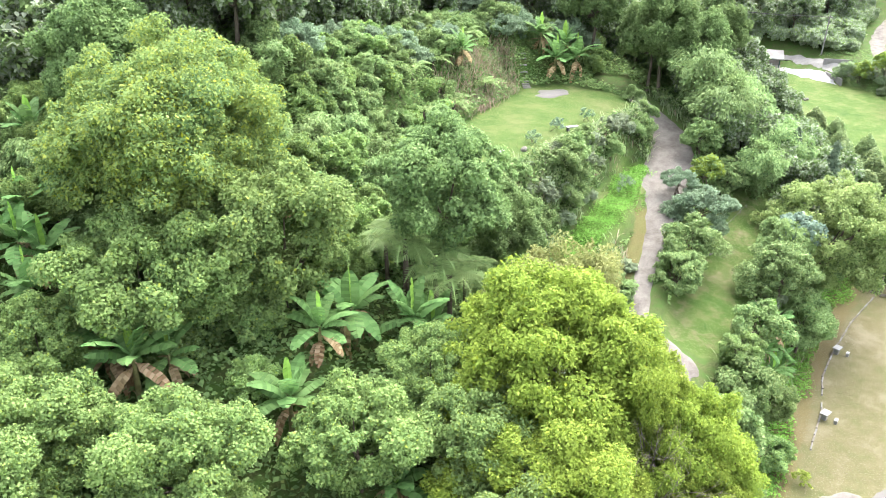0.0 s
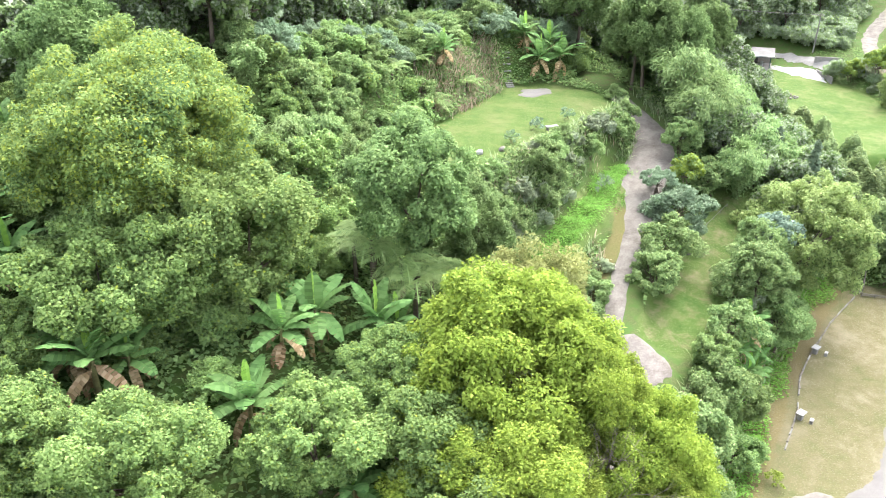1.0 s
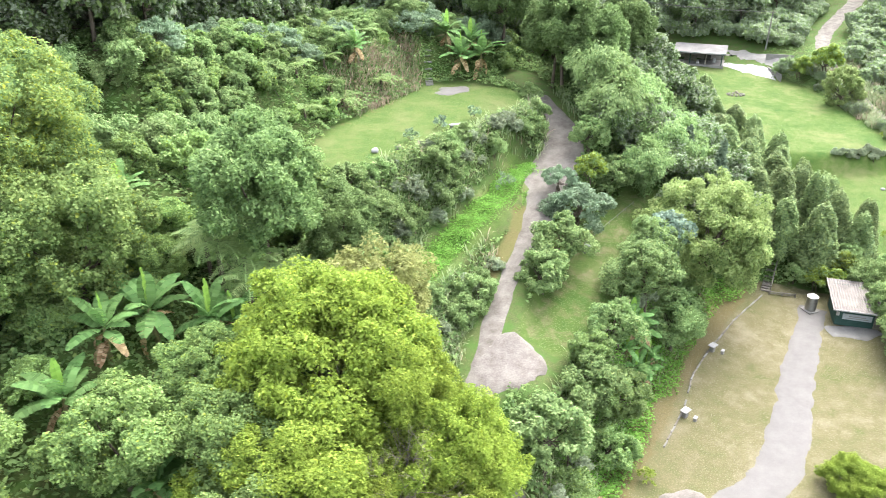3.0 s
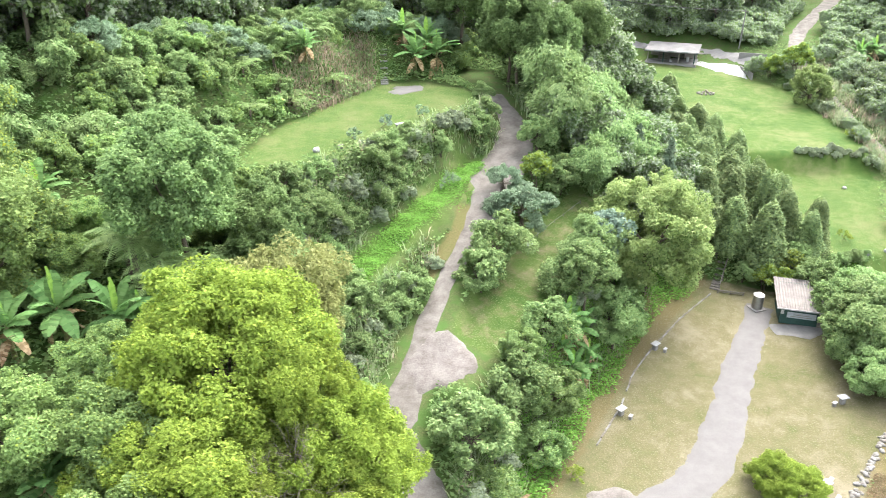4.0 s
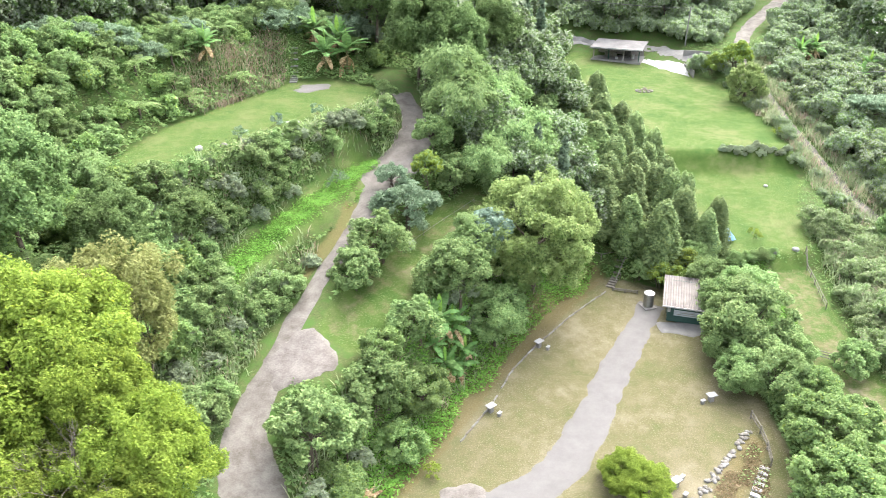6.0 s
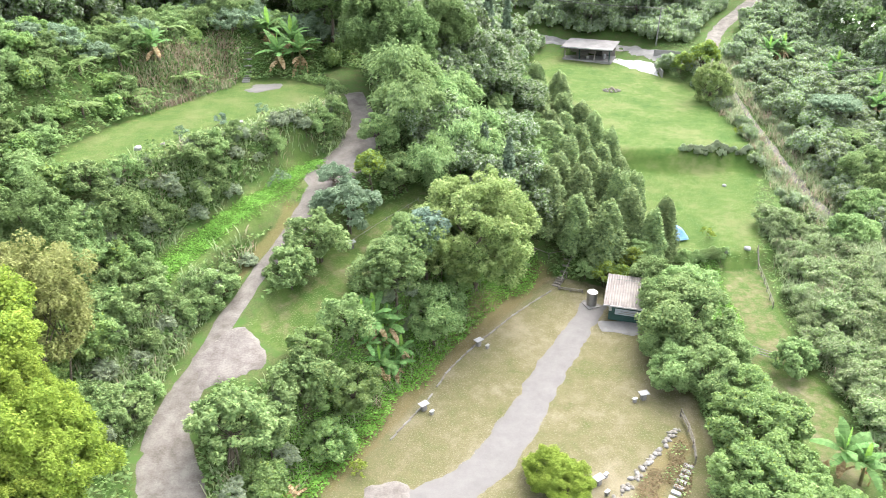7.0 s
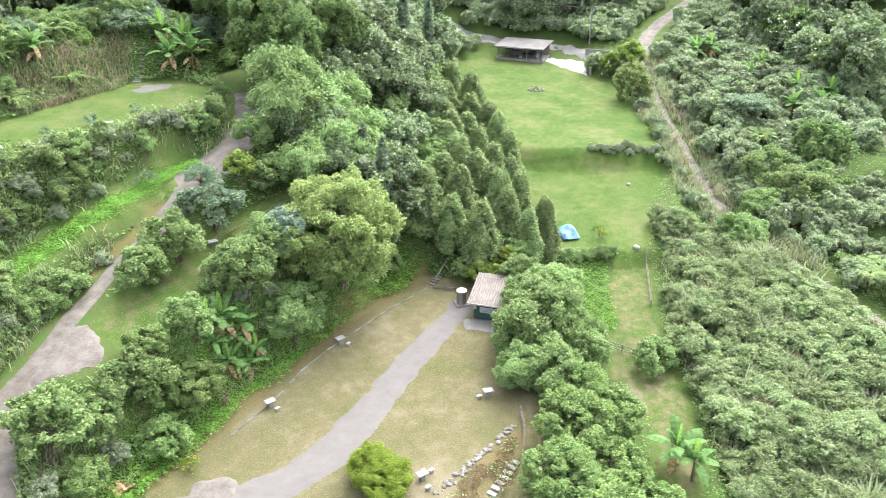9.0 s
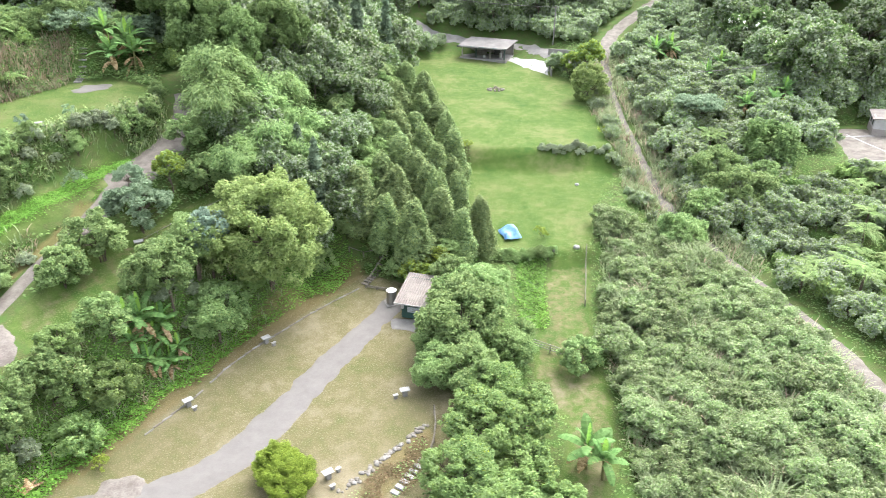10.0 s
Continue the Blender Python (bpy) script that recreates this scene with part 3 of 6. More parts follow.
def cone_crown(seed, radius, tall, leaves, leaf, point=0.6, flames=150):
    """Leaf sprays of a cypress: upright flame-shaped tufts over a pointed column."""
    rng = np.random.default_rng(seed)

    def outline(h):
        return np.minimum(1, (h + 0.08) / 0.24) ** 0.7 * np.maximum(1 - h, 0) ** point

    h = ((np.arange(flames) + 0.5) / flames) ** 1.15 * 0.93
    turn = np.arange(flames) * 2.39996 + rng.normal(0, 0.35, flames)
    rr = radius * outline(h) * rng.uniform(0.66, 0.98, flames)
    fr = radius * (0.24 - 0.09 * h) * rng.uniform(0.7, 1.35, flames)
    out = np.stack([np.cos(turn), np.sin(turn), np.zeros(flames)], 1)
    c = out * rr[:, None] + np.array([0, 0, 1]) * (h * tall)[:, None]
    pick = rng.choice(flames, leaves, p=fr ** 2 / (fr ** 2).sum())
    d = ball(rng, leaves)
    d = unit(d + out[pick] * 0.55 + np.array([0, 0, 0.25]))
    k = 1.05 - np.abs(rng.normal(0, 0.16, leaves))
    p = c[pick] + d * (fr[pick] * k)[:, None] * np.array([1, 1, 2.4])
    p[:, :2] *= (1 - 0.35 * np.clip(d[:, 2], 0, 1))[:, None]
    n = unit(d * 0.6 + np.array([0, 0, 0.5]) + rng.normal(0, 0.38, p.shape))
    go = unit(np.array([0, 0, 0.8]) + out[pick] * 0.5 + rng.normal(0, 0.5, p.shape))
    size = leaf * rng.uniform(0.6, 1.3, leaves)
    hs = np.linspace(0.04, 0.9, 7)
    axis = np.stack([np.zeros(7), np.zeros(7), hs * tall], 1)
    return leaf_quads(p, n, go, size, size * 0.45), axis, np.maximum(radius * 0.8 * outline(hs), 0.08)


def make_conifer(name, label, leaves, radius, tall, seed, count, leaf, thick=0.16, clear=0.8, point=0.8, tiers=None):
    rng = np.random.default_rng(seed)
    quads, c, r = cone_crown(seed, radius, tall, count, leaf, point=point)
    if tiers:
        # open whorls: pull the sprays to tiers of boughs
        mid = quads.mean(1)
        k = (mid[:, 2] / tall * tiers) % 1.0
        shrink = 1 - 0.45 * k
        quads[..., :2] *= shrink[:, None, None]
        r = r * 0.6
    inner = cores(c, r, 0.8)
    both = np.concatenate([quads, inner]) + np.array([0, 0, clear])
    root = tagged(new(name), label, "tree")
    part("trunk", limb_mesh("trunk", [([(0, 0, -2.5), (0, 0, 0), (0.05, 0, tall * 0.5), (0, 0, tall * 0.97 + clear)], [thick * 1.3, thick, thick * 0.6, 0.02])], BARK), root)
    part("crown", quads_to_mesh("crown", both, leaves), root)
    return root


def bamboo_crown(seed, radius, tall, culms, leaves, leaf):
    """Arching plumes of narrow leaves."""
    rng = np.random.default_rng(seed)
    turn, out = rng.random(culms) * 2 * math.pi, rng.uniform(0.25, 1.0, culms) ** 0.7
    pick, k = rng.integers(0, culms, leaves), rng.random(leaves) ** 0.55
    reach = radius * out[pick] * k ** 1.6
    z = tall * (1.12 - 0.55 * out[pick]) * (1.5 * k - 0.62 * k ** 2.6)
    d = np.stack([np.cos(turn[pick]), np.sin(turn[pick]), np.zeros(leaves)], 1)
    puff = (0.10 + 0.16 * np.sin(math.pi * k))[:, None] * radius * rng.normal(0, 1, (leaves, 3)) * 0.62
    p = d * reach[:, None] + np.array([0, 0, 1]) * z[:, None] + puff
    n = unit(d * 0.4 + np.array([0, 0, 0.9]) + rng.normal(0, 0.4, p.shape))
    go = unit(d + np.array([0, 0, -0.9]) + rng.normal(0, 0.5, p.shape))
    size = leaf * rng.uniform(0.6, 1.4, leaves)
    paths = []
    for a, o in zip(turn, out):
        kk = np.linspace(0, 0.95, 7)
        r = radius * o * kk ** 1.6
        paths.append((np.stack([np.cos(a) * r, np.sin(a) * r, tall * (1.12 - 0.55 * o) * (1.5 * kk - 0.62 * kk ** 2.6)], 1), np.linspace(0.05, 0.01, 7)))
    return leaf_quads(p, n, go, size, size * 0.3), paths


def make_bamboo(seed, radius, tall, culms=22, leaves=9000, leaf=0.34):
    quads, paths = bamboo_crown(seed, radius, tall, culms, leaves, leaf)
    root = tagged(new("bamboo_clump"), "clump of feathery green bamboo with arching plumes", "bamboo")
    part("culms", limb_mesh("culms", paths, STEM, 5), root)
    part("foliage", quads_to_mesh("foliage", quads, BAMBOO), root)
    return root


def blade_leaf(name, length, width, arch, material, seed, torn=0.3, steps=12):
    """A banana leaf: a stalk and a long blade folded on its midrib, torn into strips here and there."""
    rng = np.random.default_rng(seed)
    k = np.linspace(0, 1, steps + 1)
    x = length * (k * 0.95 - 0.12 * arch * k ** 2)
    z = length * (0.75 * k * (1.15 - arch) - 0.55 * arch * k ** 2.3)
    w = width * np.minimum(1, np.maximum(0, (k - 0.12)) / 0.14) ** 0.6 * np.minimum(1, (1.02 - k) / 0.3) ** 0.6 * (k > 0.1) + 0.025
    quads = []
    for side in (-1, 1):
        for i in range(steps):
            a, b = (0.0, 0.0)
            if rng.random() < torn:
                a, b = rng.uniform(0.0, 0.10, 2) * length / steps
            sag0, sag1 = -0.25 * w[i] + rng.normal(0, 0.02), -0.25 * w[i + 1] + rng.normal(0, 0.03)
            quads.append([(x[i] + a, 0, z[i]), (x[i + 1] - b, 0, z[i + 1]), (x[i + 1] - b + 0.08 * length / steps, side * w[i + 1], z[i + 1] + sag1), (x[i] + a + 0.08 * length / steps, side * w[i], z[i] + sag0)])
    return quads_to_mesh(name, np.array(quads), material)


def make_banana(seed, height=2.2, leaves=12, dead=5, size=2.5):
    """A banana plant: a stem, spreading blades, one young upright blade and hanging dry ones."""
    rng = np.random.default_rng(seed)
    root = tagged(new("banana_plant"), "banana plant with broad torn green leaves and dry hanging ones", "banana plant")
    lean = rng.normal(0, 0.12, 2)
    part("stem", limb_mesh("stem", [([(0, 0, -1.5), (0, 0, 0), (lean[0] * 0.5, lean[1] * 0.5, height * 0.6), (*lean, height)], [0.17, 0.16, 0.12, 0.07])], STEM), root)
    for j in range(leaves):
        arch = rng.uniform(0.55, 1.0) if j else 0.05
        ob = part("leaf", blade_leaf("leaf", size * rng.uniform(0.8, 1.15), 0.34 * rng.uniform(0.85, 1.2), arch, BANANA if j else BANANA_YOUNG, seed * 31 + j) if j else blade_leaf("leaf", size * 0.7, 0.2, arch, BANANA_YOUNG, seed), root, "" if j else "young upright yellow-green leaf")
        ob.matrix_basis = pose(lean[0], lean[1], height - 0.1 * (j % 3), 0, -50 if j == 0 else (rng.uniform(-72, -34) if j % 2 else rng.uniform(-34, 4)), j * 137.5 + rng.uniform(-15, 15))
    for j in range(dead):
        ob = part("dry_leaf", blade_leaf("dry_leaf", size * rng.uniform(0.6, 0.9), 0.22, 1.0, BANANA_DEAD, seed * 17 + j, 0.9), root, "brown dry leaf hanging down the stem")
        ob.matrix_basis = pose(lean[0], lean[1], height * rng.uniform(0.6, 0.95), rng.uniform(-25, 25), rng.uniform(-15, 55), rng.uniform(0, 360))
    return root


def frond_mesh(name, length, width, material, seed, pairs=22):
    rng = np.random.default_rng(seed)
    k = np.linspace(0.12, 0.99, pairs)
    x, z = length * (k - 0.14 * k ** 3), length * (0.42 * k - 0.62 * k ** 2.2)
    quads = []
    for i in range(pairs):
        w = width * math.sin(math.pi * min(1, k[i] * 0.93 + 0.1)) ** 0.8 + 0.04
        g = length / pairs * 0.43
        for side in (-1, 1):
            tip = (x[i] + 0.28 * w, side * w, z[i] - 0.22 * w + rng.normal(0, 0.02))
            quads.append([(x[i] - g * 0.6, 0, z[i]), (x[i] + g * 0.6, 0, z[i]), (tip[0] + g * 0.5, tip[1], tip[2]), (tip[0] - g * 0.3, tip[1] * 0.97, tip[2])])
    for i in range(pairs - 1):
        quads.append([(x[i], -0.02, z[i] + 0.01), (x[i + 1], -0.02, z[i + 1] + 0.01), (x[i + 1], 0.02, z[i + 1] + 0.01), (x[i], 0.02, z[i] + 0.01)])
    return quads_to_mesh(name, np.array(quads), material)


def make_fern(seed, height=2.2, fronds=13, size=2.2):
    rng = np.random.default_rng(seed)
    root = tagged(new("tree_fern"), "tree fern with a wheel of arching light green fronds", "tree fern")
    part("trunk", limb_mesh("trunk", [([(0, 0, -2), (0, 0, 0), (0.06, 0.02, height)], [0.16, 0.13, 0.10])], BARK), root)
    shape = [frond_mesh("frond", size, 0.40 * size / 2.2, FERN, seed + j) for j in range(3)]
    for j in range(fronds):
        ob = part("frond", shape[j % 3], root)
        ob.matrix_basis = pose(0.06, 0.02, height, rng.uniform(-8, 8), rng.uniform(-22, 8), j * 360 / fronds + rng.uniform(-10, 10))
    return root


def set_down(kind, x, y, size=1.0, centre=None, model_height=0.0, turn=None, sink=0.0, squash=1.0):
    """A copy on the land at x, y; where a height for its crown's centre is given, its foot sinks or its trunk shows to suit."""
    z = float(surface(x, y)) - sink * size
    if centre is not None:
        z = max(min(z + centre - model_height * size * squash, z + 2.4 * size), z - 2.4 * size)
    m = pose(x, y, z, 0, 0, turn if turn is not None else random.uniform(0, 360)) @ Matrix.Diagonal((size, size, size * squash, 1))
    return copy_thing(kind, m)

def topped(kind, x, y, size, model_top, top, turn=None, low=0.6, high=1.5):
    """A copy on the land whose tip reaches the height given."""
    z = float(surface(x, y))
    k = min(max((top - z) / (model_top * size), low), high)
    z = max(z - 2.0, min(z + 2.0, top - model_top * size * k))
    return copy_thing(kind, pose(x, y, z, 0, 0, random.uniform(0, 360) if turn is None else turn) @ Matrix.Diagonal((size, size, size * k, 1)))

# ---- the kinds of plants, each built once ----
STORE = []


def kinds(maker, *seeds):
    made = [maker(s) for s in seeds]
    STORE.extend(made)
    return made


def lime_tree(s):
    return make_tree("lime_green_tree", "round broadleaf tree with dense yellow-green spring foliage", "tree", LIME, lobe_crown(s, 5.0, 4.0, 60, 90000, 0.19, 0.25, 0.78, -0.45, 0.5), 8.5, 0.22, s, 3)


def patchy_tree(s):
    return make_tree("spreading_tree", "large spreading tree with dense green and yellow foliage", "tree", BIG_CROWN, lobe_crown(s, 7.0, 5.2, 90, 130000, 0.21, 0.25, 0.82, -0.6, 0.55), 8.0, 0.22, s, 2, limbs=4, core=0.8, extra=(VINE, 0.4))


def vine_tree(s):
    return make_tree("vine_clad_tree", "tree smothered in broad-leaved green vines", "tree", VINE, lobe_crown(s, 3.6, 3.0, 32, 56000, 0.145, 0.32, 0.76, -0.98, 0.8, 0.6), 4.5, 0.16, s, 1, limbs=5)


def vine_mound(s):
    return make_tree("vine_mound", "rounded shrub overgrown with trailing vines", "shrub", VINE, lobe_crown(s, 1.9, 1.7, 12, 4400, 0.28, 0.40, 0.62, -0.5, 0.7, 0.8), 1.9, 0.07, s, 2, limbs=4, extra=(BAMBOO, 0.15))


def broad_tree(s):
    return make_tree("broadleaf_tree", "dense mid-green broadleaf tree at the wood's edge", "tree", BROAD, lobe_crown(s, 4.2, 4.6, 44, 48000, 0.23, 0.28, 0.76, -0.7, 0.55), 6.5, 0.2, s, 1)


def leafy_tree(s):
    return make_tree("small_broadleaf_tree", "low spreading tree with fresh green foliage", "tree", SHRUB, lobe_crown(s, 3.6, 3.0, 34, 26000, 0.23, 0.28, 0.76, -0.8, 0.5), 3.6, 0.13, s, 3)


def shrub(s):
    return make_tree("shrub", "leafy green shrub on the slope", "shrub", SHRUB, lobe_crown(s, 2.2, 1.9, 18, 9500, 0.22, 0.33, 0.72, -0.6, 0.5), 2.0, 0.06, s, 4, limbs=4)


def hedge_bush(s):
    return make_tree("hedge_bush", "untrimmed hedge bush mixed with grass on the bank", "shrub", PALE_HAZE, lobe_crown(s, 1.7, 1.3, 14, 6500, 0.21, 0.36, 0.68, -0.5, 0.5), 1.2, 0.05, s, 4, limbs=4, extra=(REED, 0.3))


def olive_tree(s):
    return make_tree("olive_green_tree", "broad tree with olive-green tufted foliage", "tree", OLIVE, lobe_crown(s, 6.2, 5.2, 84, 70000, 0.24, 0.22, 0.80, -0.85, 0.5), 5.5, 0.24, s, 2)


def blue_tree(s):
    return make_tree("blue_green_sapling", "young tree with blue-green foliage", "tree", BLUE, lobe_crown(s, 2.0, 2.0, 18, 6000, 0.30, 0.34, 0.70, -0.5, 0.6), 3.4, 0.1, s, 1)


def grey_bush(s):
    return make_tree("grey_green_bush", "airy grey-green bush beside the farm road", "shrub", GREY, lobe_crown(s, 2.8, 2.0, 30, 9000, 0.26, 0.26, 0.74, -0.4, 0.35, 0.3, 0.3), 2.2, 0.06, s, 5, limbs=5, core=0.55)


def yellow_bush(s):
    return make_tree("yellow_green_tree", "small tree with tiers of yellow-green leaves", "tree", LIME, lobe_crown(s, 2.4, 1.8, 20, 6500, 0.32, 0.32, 0.70, -0.4, 0.5), 2.8, 0.09, s, 2, extra=(SHRUB, 0.35))


def bronze_tree(s):
    return make_tree("bronze_tree", "thin tree with bronze-green young leaves", "tree", BRONZE, lobe_crown(s, 3.9, 4.4, 44, 24000, 0.23, 0.25, 0.76, -0.8, 0.45, 0.3, 0.25), 8.6, 0.10, s, 3, core=0.5)


def light_bush(s):
    return make_tree("bright_green_bush", "tall bright green bush below the lawn", "shrub", VINE, lobe_crown(s, 3.0, 2.4, 26, 24000, 0.21, 0.30, 0.76, -0.7, 0.5), 2.6, 0.08, s, 4, extra=(SHRUB, 0.5))


def dark_tree(s):
    return make_tree("dark_round_tree", "round dark green tree beside the yard", "tree", BROAD, lobe_crown(s, 4.6, 4.6, 44, 12000, 0.50, 0.27, 0.76, -0.6, 0.55), 4.6, 0.2, s, 1)


def umbrella_tree(s):
    return make_tree("umbrella_tree", "flat-topped pale tree on a slim bare trunk", "tree", GREY, lobe_crown(s, 4.2, 1.5, 26, 7500, 0.45, 0.30, 0.76, 0.05, 0.45), 5.0, 0.14, s, 1)


# far woodland: distance haze is put into the paler leaf colour
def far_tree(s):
    return make_tree("woodland_tree", "green woodland tree on the far slope, haze in its leaf colour", "tree", PALE_HAZE, lobe_crown(s, 3.8, 4.2, 26, 7000, 0.50, 0.30, 0.76, -0.6, 0.55), 5.0, 0.18, s, 1, extra=(BROAD, 0.5))


# slope bushes, their leaves paled to carry haze in the colour
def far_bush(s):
    return make_tree("slope_bush", "pale green bush on the far slope, haze in its leaf colour", "shrub", PALE_HAZE, lobe_crown(s, 2.2, 1.8, 14, 4200, 0.34, 0.36, 0.70, -0.5, 0.45), 1.7, 0.06, s, 3, limbs=3, extra=(VINE, 0.35))


def white_tree(s):
    return make_tree("white_blossom_tree", "tree dotted with clusters of white blossom", "tree", BROAD, lobe_crown(s, 4.4, 3.6, 30, 6500, 0.60, 0.30, 0.76, -0.4, 0.6), 6.0, 0.18, s, 1, extra=(BLOSSOM, 0.05))


def cypress(s):
    return make_conifer("cypress", "pointed green cypress in a close-planted row", CYPRESS, 1.9, 7.4, s, 15000, 0.25, point=0.55)


def cedar(s):
    return make_conifer("cedar", "tall dark cedar with layered drooping boughs", CEDAR, 2.3, 15.0, s, 4200, 0.8, 0.25, 1.5, 0.8, 11)


def ball_tree(s):
    return make_tree("clipped_round_tree", "dense rounded tree clipped to a ball", "tree", OLIVE, lobe_crown(s, 3.0, 3.6, 46, 11000, 0.34, 0.22, 0.80, -0.75, 0.5), 4.0, 0.15, s, 2)


limes, patchy, vines, mounds = kinds(lime_tree, 1, 2), kinds(patchy_tree, 3), kinds(vine_tree, 4, 5), kinds(vine_mound, 6, 7, 8)
fine_mounds = kinds(lambda s: make_tree("vine_mound", "rounded shrub overgrown with trailing vines", "shrub", VINE, lobe_crown(s, 1.9, 1.7, 12, 15000, 0.14, 0.40, 0.68, -0.7, 0.8, 0.8), 1.9, 0.07, s, 2, limbs=4, extra=(BAMBOO, 0.15)), 61, 62)
broads, leafies, shrubs, hedges = kinds(broad_tree, 9, 10), kinds(leafy_tree, 11, 12), kinds(shrub, 13, 14, 15), kinds(hedge_bush, 16, 17)
olives, blues, greys, yellows = kinds(olive_tree, 18), kinds(blue_tree, 19), kinds(grey_bush, 20), kinds(yellow_bush, 21)
bronzes, lights, darks, umbrellas = kinds(bronze_tree, 22), kinds(light_bush, 23, 24), kinds(dark_tree, 25), kinds(umbrella_tree, 26)
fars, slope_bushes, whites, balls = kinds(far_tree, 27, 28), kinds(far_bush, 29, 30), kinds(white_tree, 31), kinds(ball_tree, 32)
cane_bushes = kinds(lambda s: make_tree("thicket_bush", "light green bush tangled with silvergrass on the slope", "shrub", SHRUB, lobe_crown(s, 1.7, 1.2, 14, 6000, 0.22, 0.36, 0.70, -0.5, 0.36), 1.2, 0.05, s, 3, limbs=3, extra=(REED, 0.6)), 63, 64)
cypresses, cedars = kinds(cypress, 33, 34, 35), kinds(cedar, 36, 37)
bamboos = kinds(lambda s: make_bamboo(s, 3.4, 7.5), 38, 39)
plumes = kinds(lambda s: make_bamboo(s, 1.7, 3.6, 12, 4200, 0.26), 40)
bananas = kinds(lambda s: make_banana(s), 41, 42, 43)
ferns = kinds(lambda s: make_fern(s), 44, 45)
HEIGHTS = {}
for group, h in ((limes, 8.5), (patchy, 8), (vines, 4.5), (mounds, 1.9), (broads, 6.5), (leafies, 3.6), (shrubs, 2), (hedges, 1.2), (olives, 5.5), (blues, 3.4), (greys, 2.2),
                 (yellows, 2.8), (bronzes, 8.6), (lights, 2.6), (darks, 4.6), (umbrellas, 5), (fars, 5), (slope_bushes, 1.7), (whites, 6), (balls, 4)):
    for ob in group:
        HEIGHTS[ob.name] = h
count = [0]


def thicket(name, label, kinds_used, places):
    """Many far bushes as one sheet of leaves: (x, y, size) each."""
    V, F, S, at = [], [], [], 0
    for j, (x, y, size) in enumerate(places):
        me = next(o for o in kinds_used[j % len(kinds_used)].children if o.name.startswith("crown")).data
        v, f, m = np.empty(len(me.vertices) * 3, np.float32), np.empty(len(me.loops), np.int32), np.empty(len(me.polygons), np.int32)
        me.vertices.foreach_get("co", v)
        me.loops.foreach_get("vertex_index", f)
        me.polygons.foreach_get("material_index", m)
        a = 2.4 * j
        turn = np.array([(math.cos(a), math.sin(a), 0), (-math.sin(a), math.cos(a), 0), (0, 0, 1)])
        V.append(v.reshape(-1, 3) @ turn * size + np.array([x, y, float(surface(x, y)) - 0.2]))
        F.append(f.reshape(-1, 4) + at)
        S.append(m)
        at += len(me.vertices)
    return tagged(new(name, quick_mesh(name, np.vstack(V), np.vstack(F), list(me.materials), np.concatenate(S))), label, "undergrowth", kind="stuff")


def plant(group, rows, radius):
    """Trees of one kind at (x, y, crown radius, height of the crown's centre)."""
    for x, y, r, h in rows:
        count[0] += 1
        ob = group[count[0] % len(group)]
        s = r / radius
        set_down(ob, x, y, s, h, HEIGHTS.get(ob.name, 0), random.uniform(0, 360))


# the hillside wood
topped(patchy[0], -15.4, 41.2, 0.98, 12.6, 31.4)
for j, (x, y, r, top) in enumerate([(5.3, 32.2, 5.3, 21.7), (9.3, 30.8, 3.2, 18.9), (12.1, 28.4, 3.5, 16.9), (4.4, 26.6, 4.2, 17.6), (1.6, 31.4, 3.0, 17.4), (11.4, 25.6, 3.2, 14.6), (7.6, 24.6, 2.8, 15.2)]):
    topped(limes[j % 2], x, y, r / 4.7, 12.0, top, high=2.0)
topped(bronzes[0], 7.4, 39.6, 1.0, 12.3, 20.3)
topped(bronzes[0], 4.6, 38.4, 0.75, 12.3, 19.3)
plant(vines, [(-15.5, 33.5, 4.3, 5.0), (-9.0, 36.8, 4.6, 5.2), (-12.4, 35.2, 3.8, 4.8), (1.2, 27.2, 3.2, 5.5), (-4, 27.5, 3.4, 3.2), (-11.6, 25.0, 3.4, 2.6), (-20.0, 31.0, 3.0, 3), (-17.3, 25, 3.2, 2.6),
              (-0.5, 31.5, 2.6, 4.0), (-7.5, 22, 3.0, 3), (-13, 20, 3.2, 3), (2.5, 21.5, 3.0, 5)], 3.6)
plant(broads, [(0.4, 42.4, 4.2, 7.6), (24.6, 88.5, 4.2, 7.0), (29.5, 86, 3.6, 8), (25.5, 87.0, 4.6, 8.0), (-24, 52, 4.6, 7), (-20, 60, 4.4, 7), (4.5, 46.5, 2.8, 5.0), (33, 92, 4.2, 8), (19, 96, 4.5, 8), (6, 100, 4.5, 8)], 4.2)
# along the farm road
plant(shrubs, [(18.6, 39.4, 2.9, 3.6), (22.4, 45.8, 2.3, 2.4), (20.5, 42.2, 2.2, 2.4), (20.0, 55.6, 2.5, 2.2), (21.9, 59.4, 2.4, 2.6), (28.8, 70.6, 2.4, 2.4), (26.6, 73.5, 2.2, 2.4), (25.6, 51.0, 2.0, 1.8)], 2.2)
plant(lights, [(26.0, 48.6, 2.8, 2.2), (24.4, 44.2, 2.3, 1.6), (23.0, 48.0, 2.0, 1.6)], 3.0)
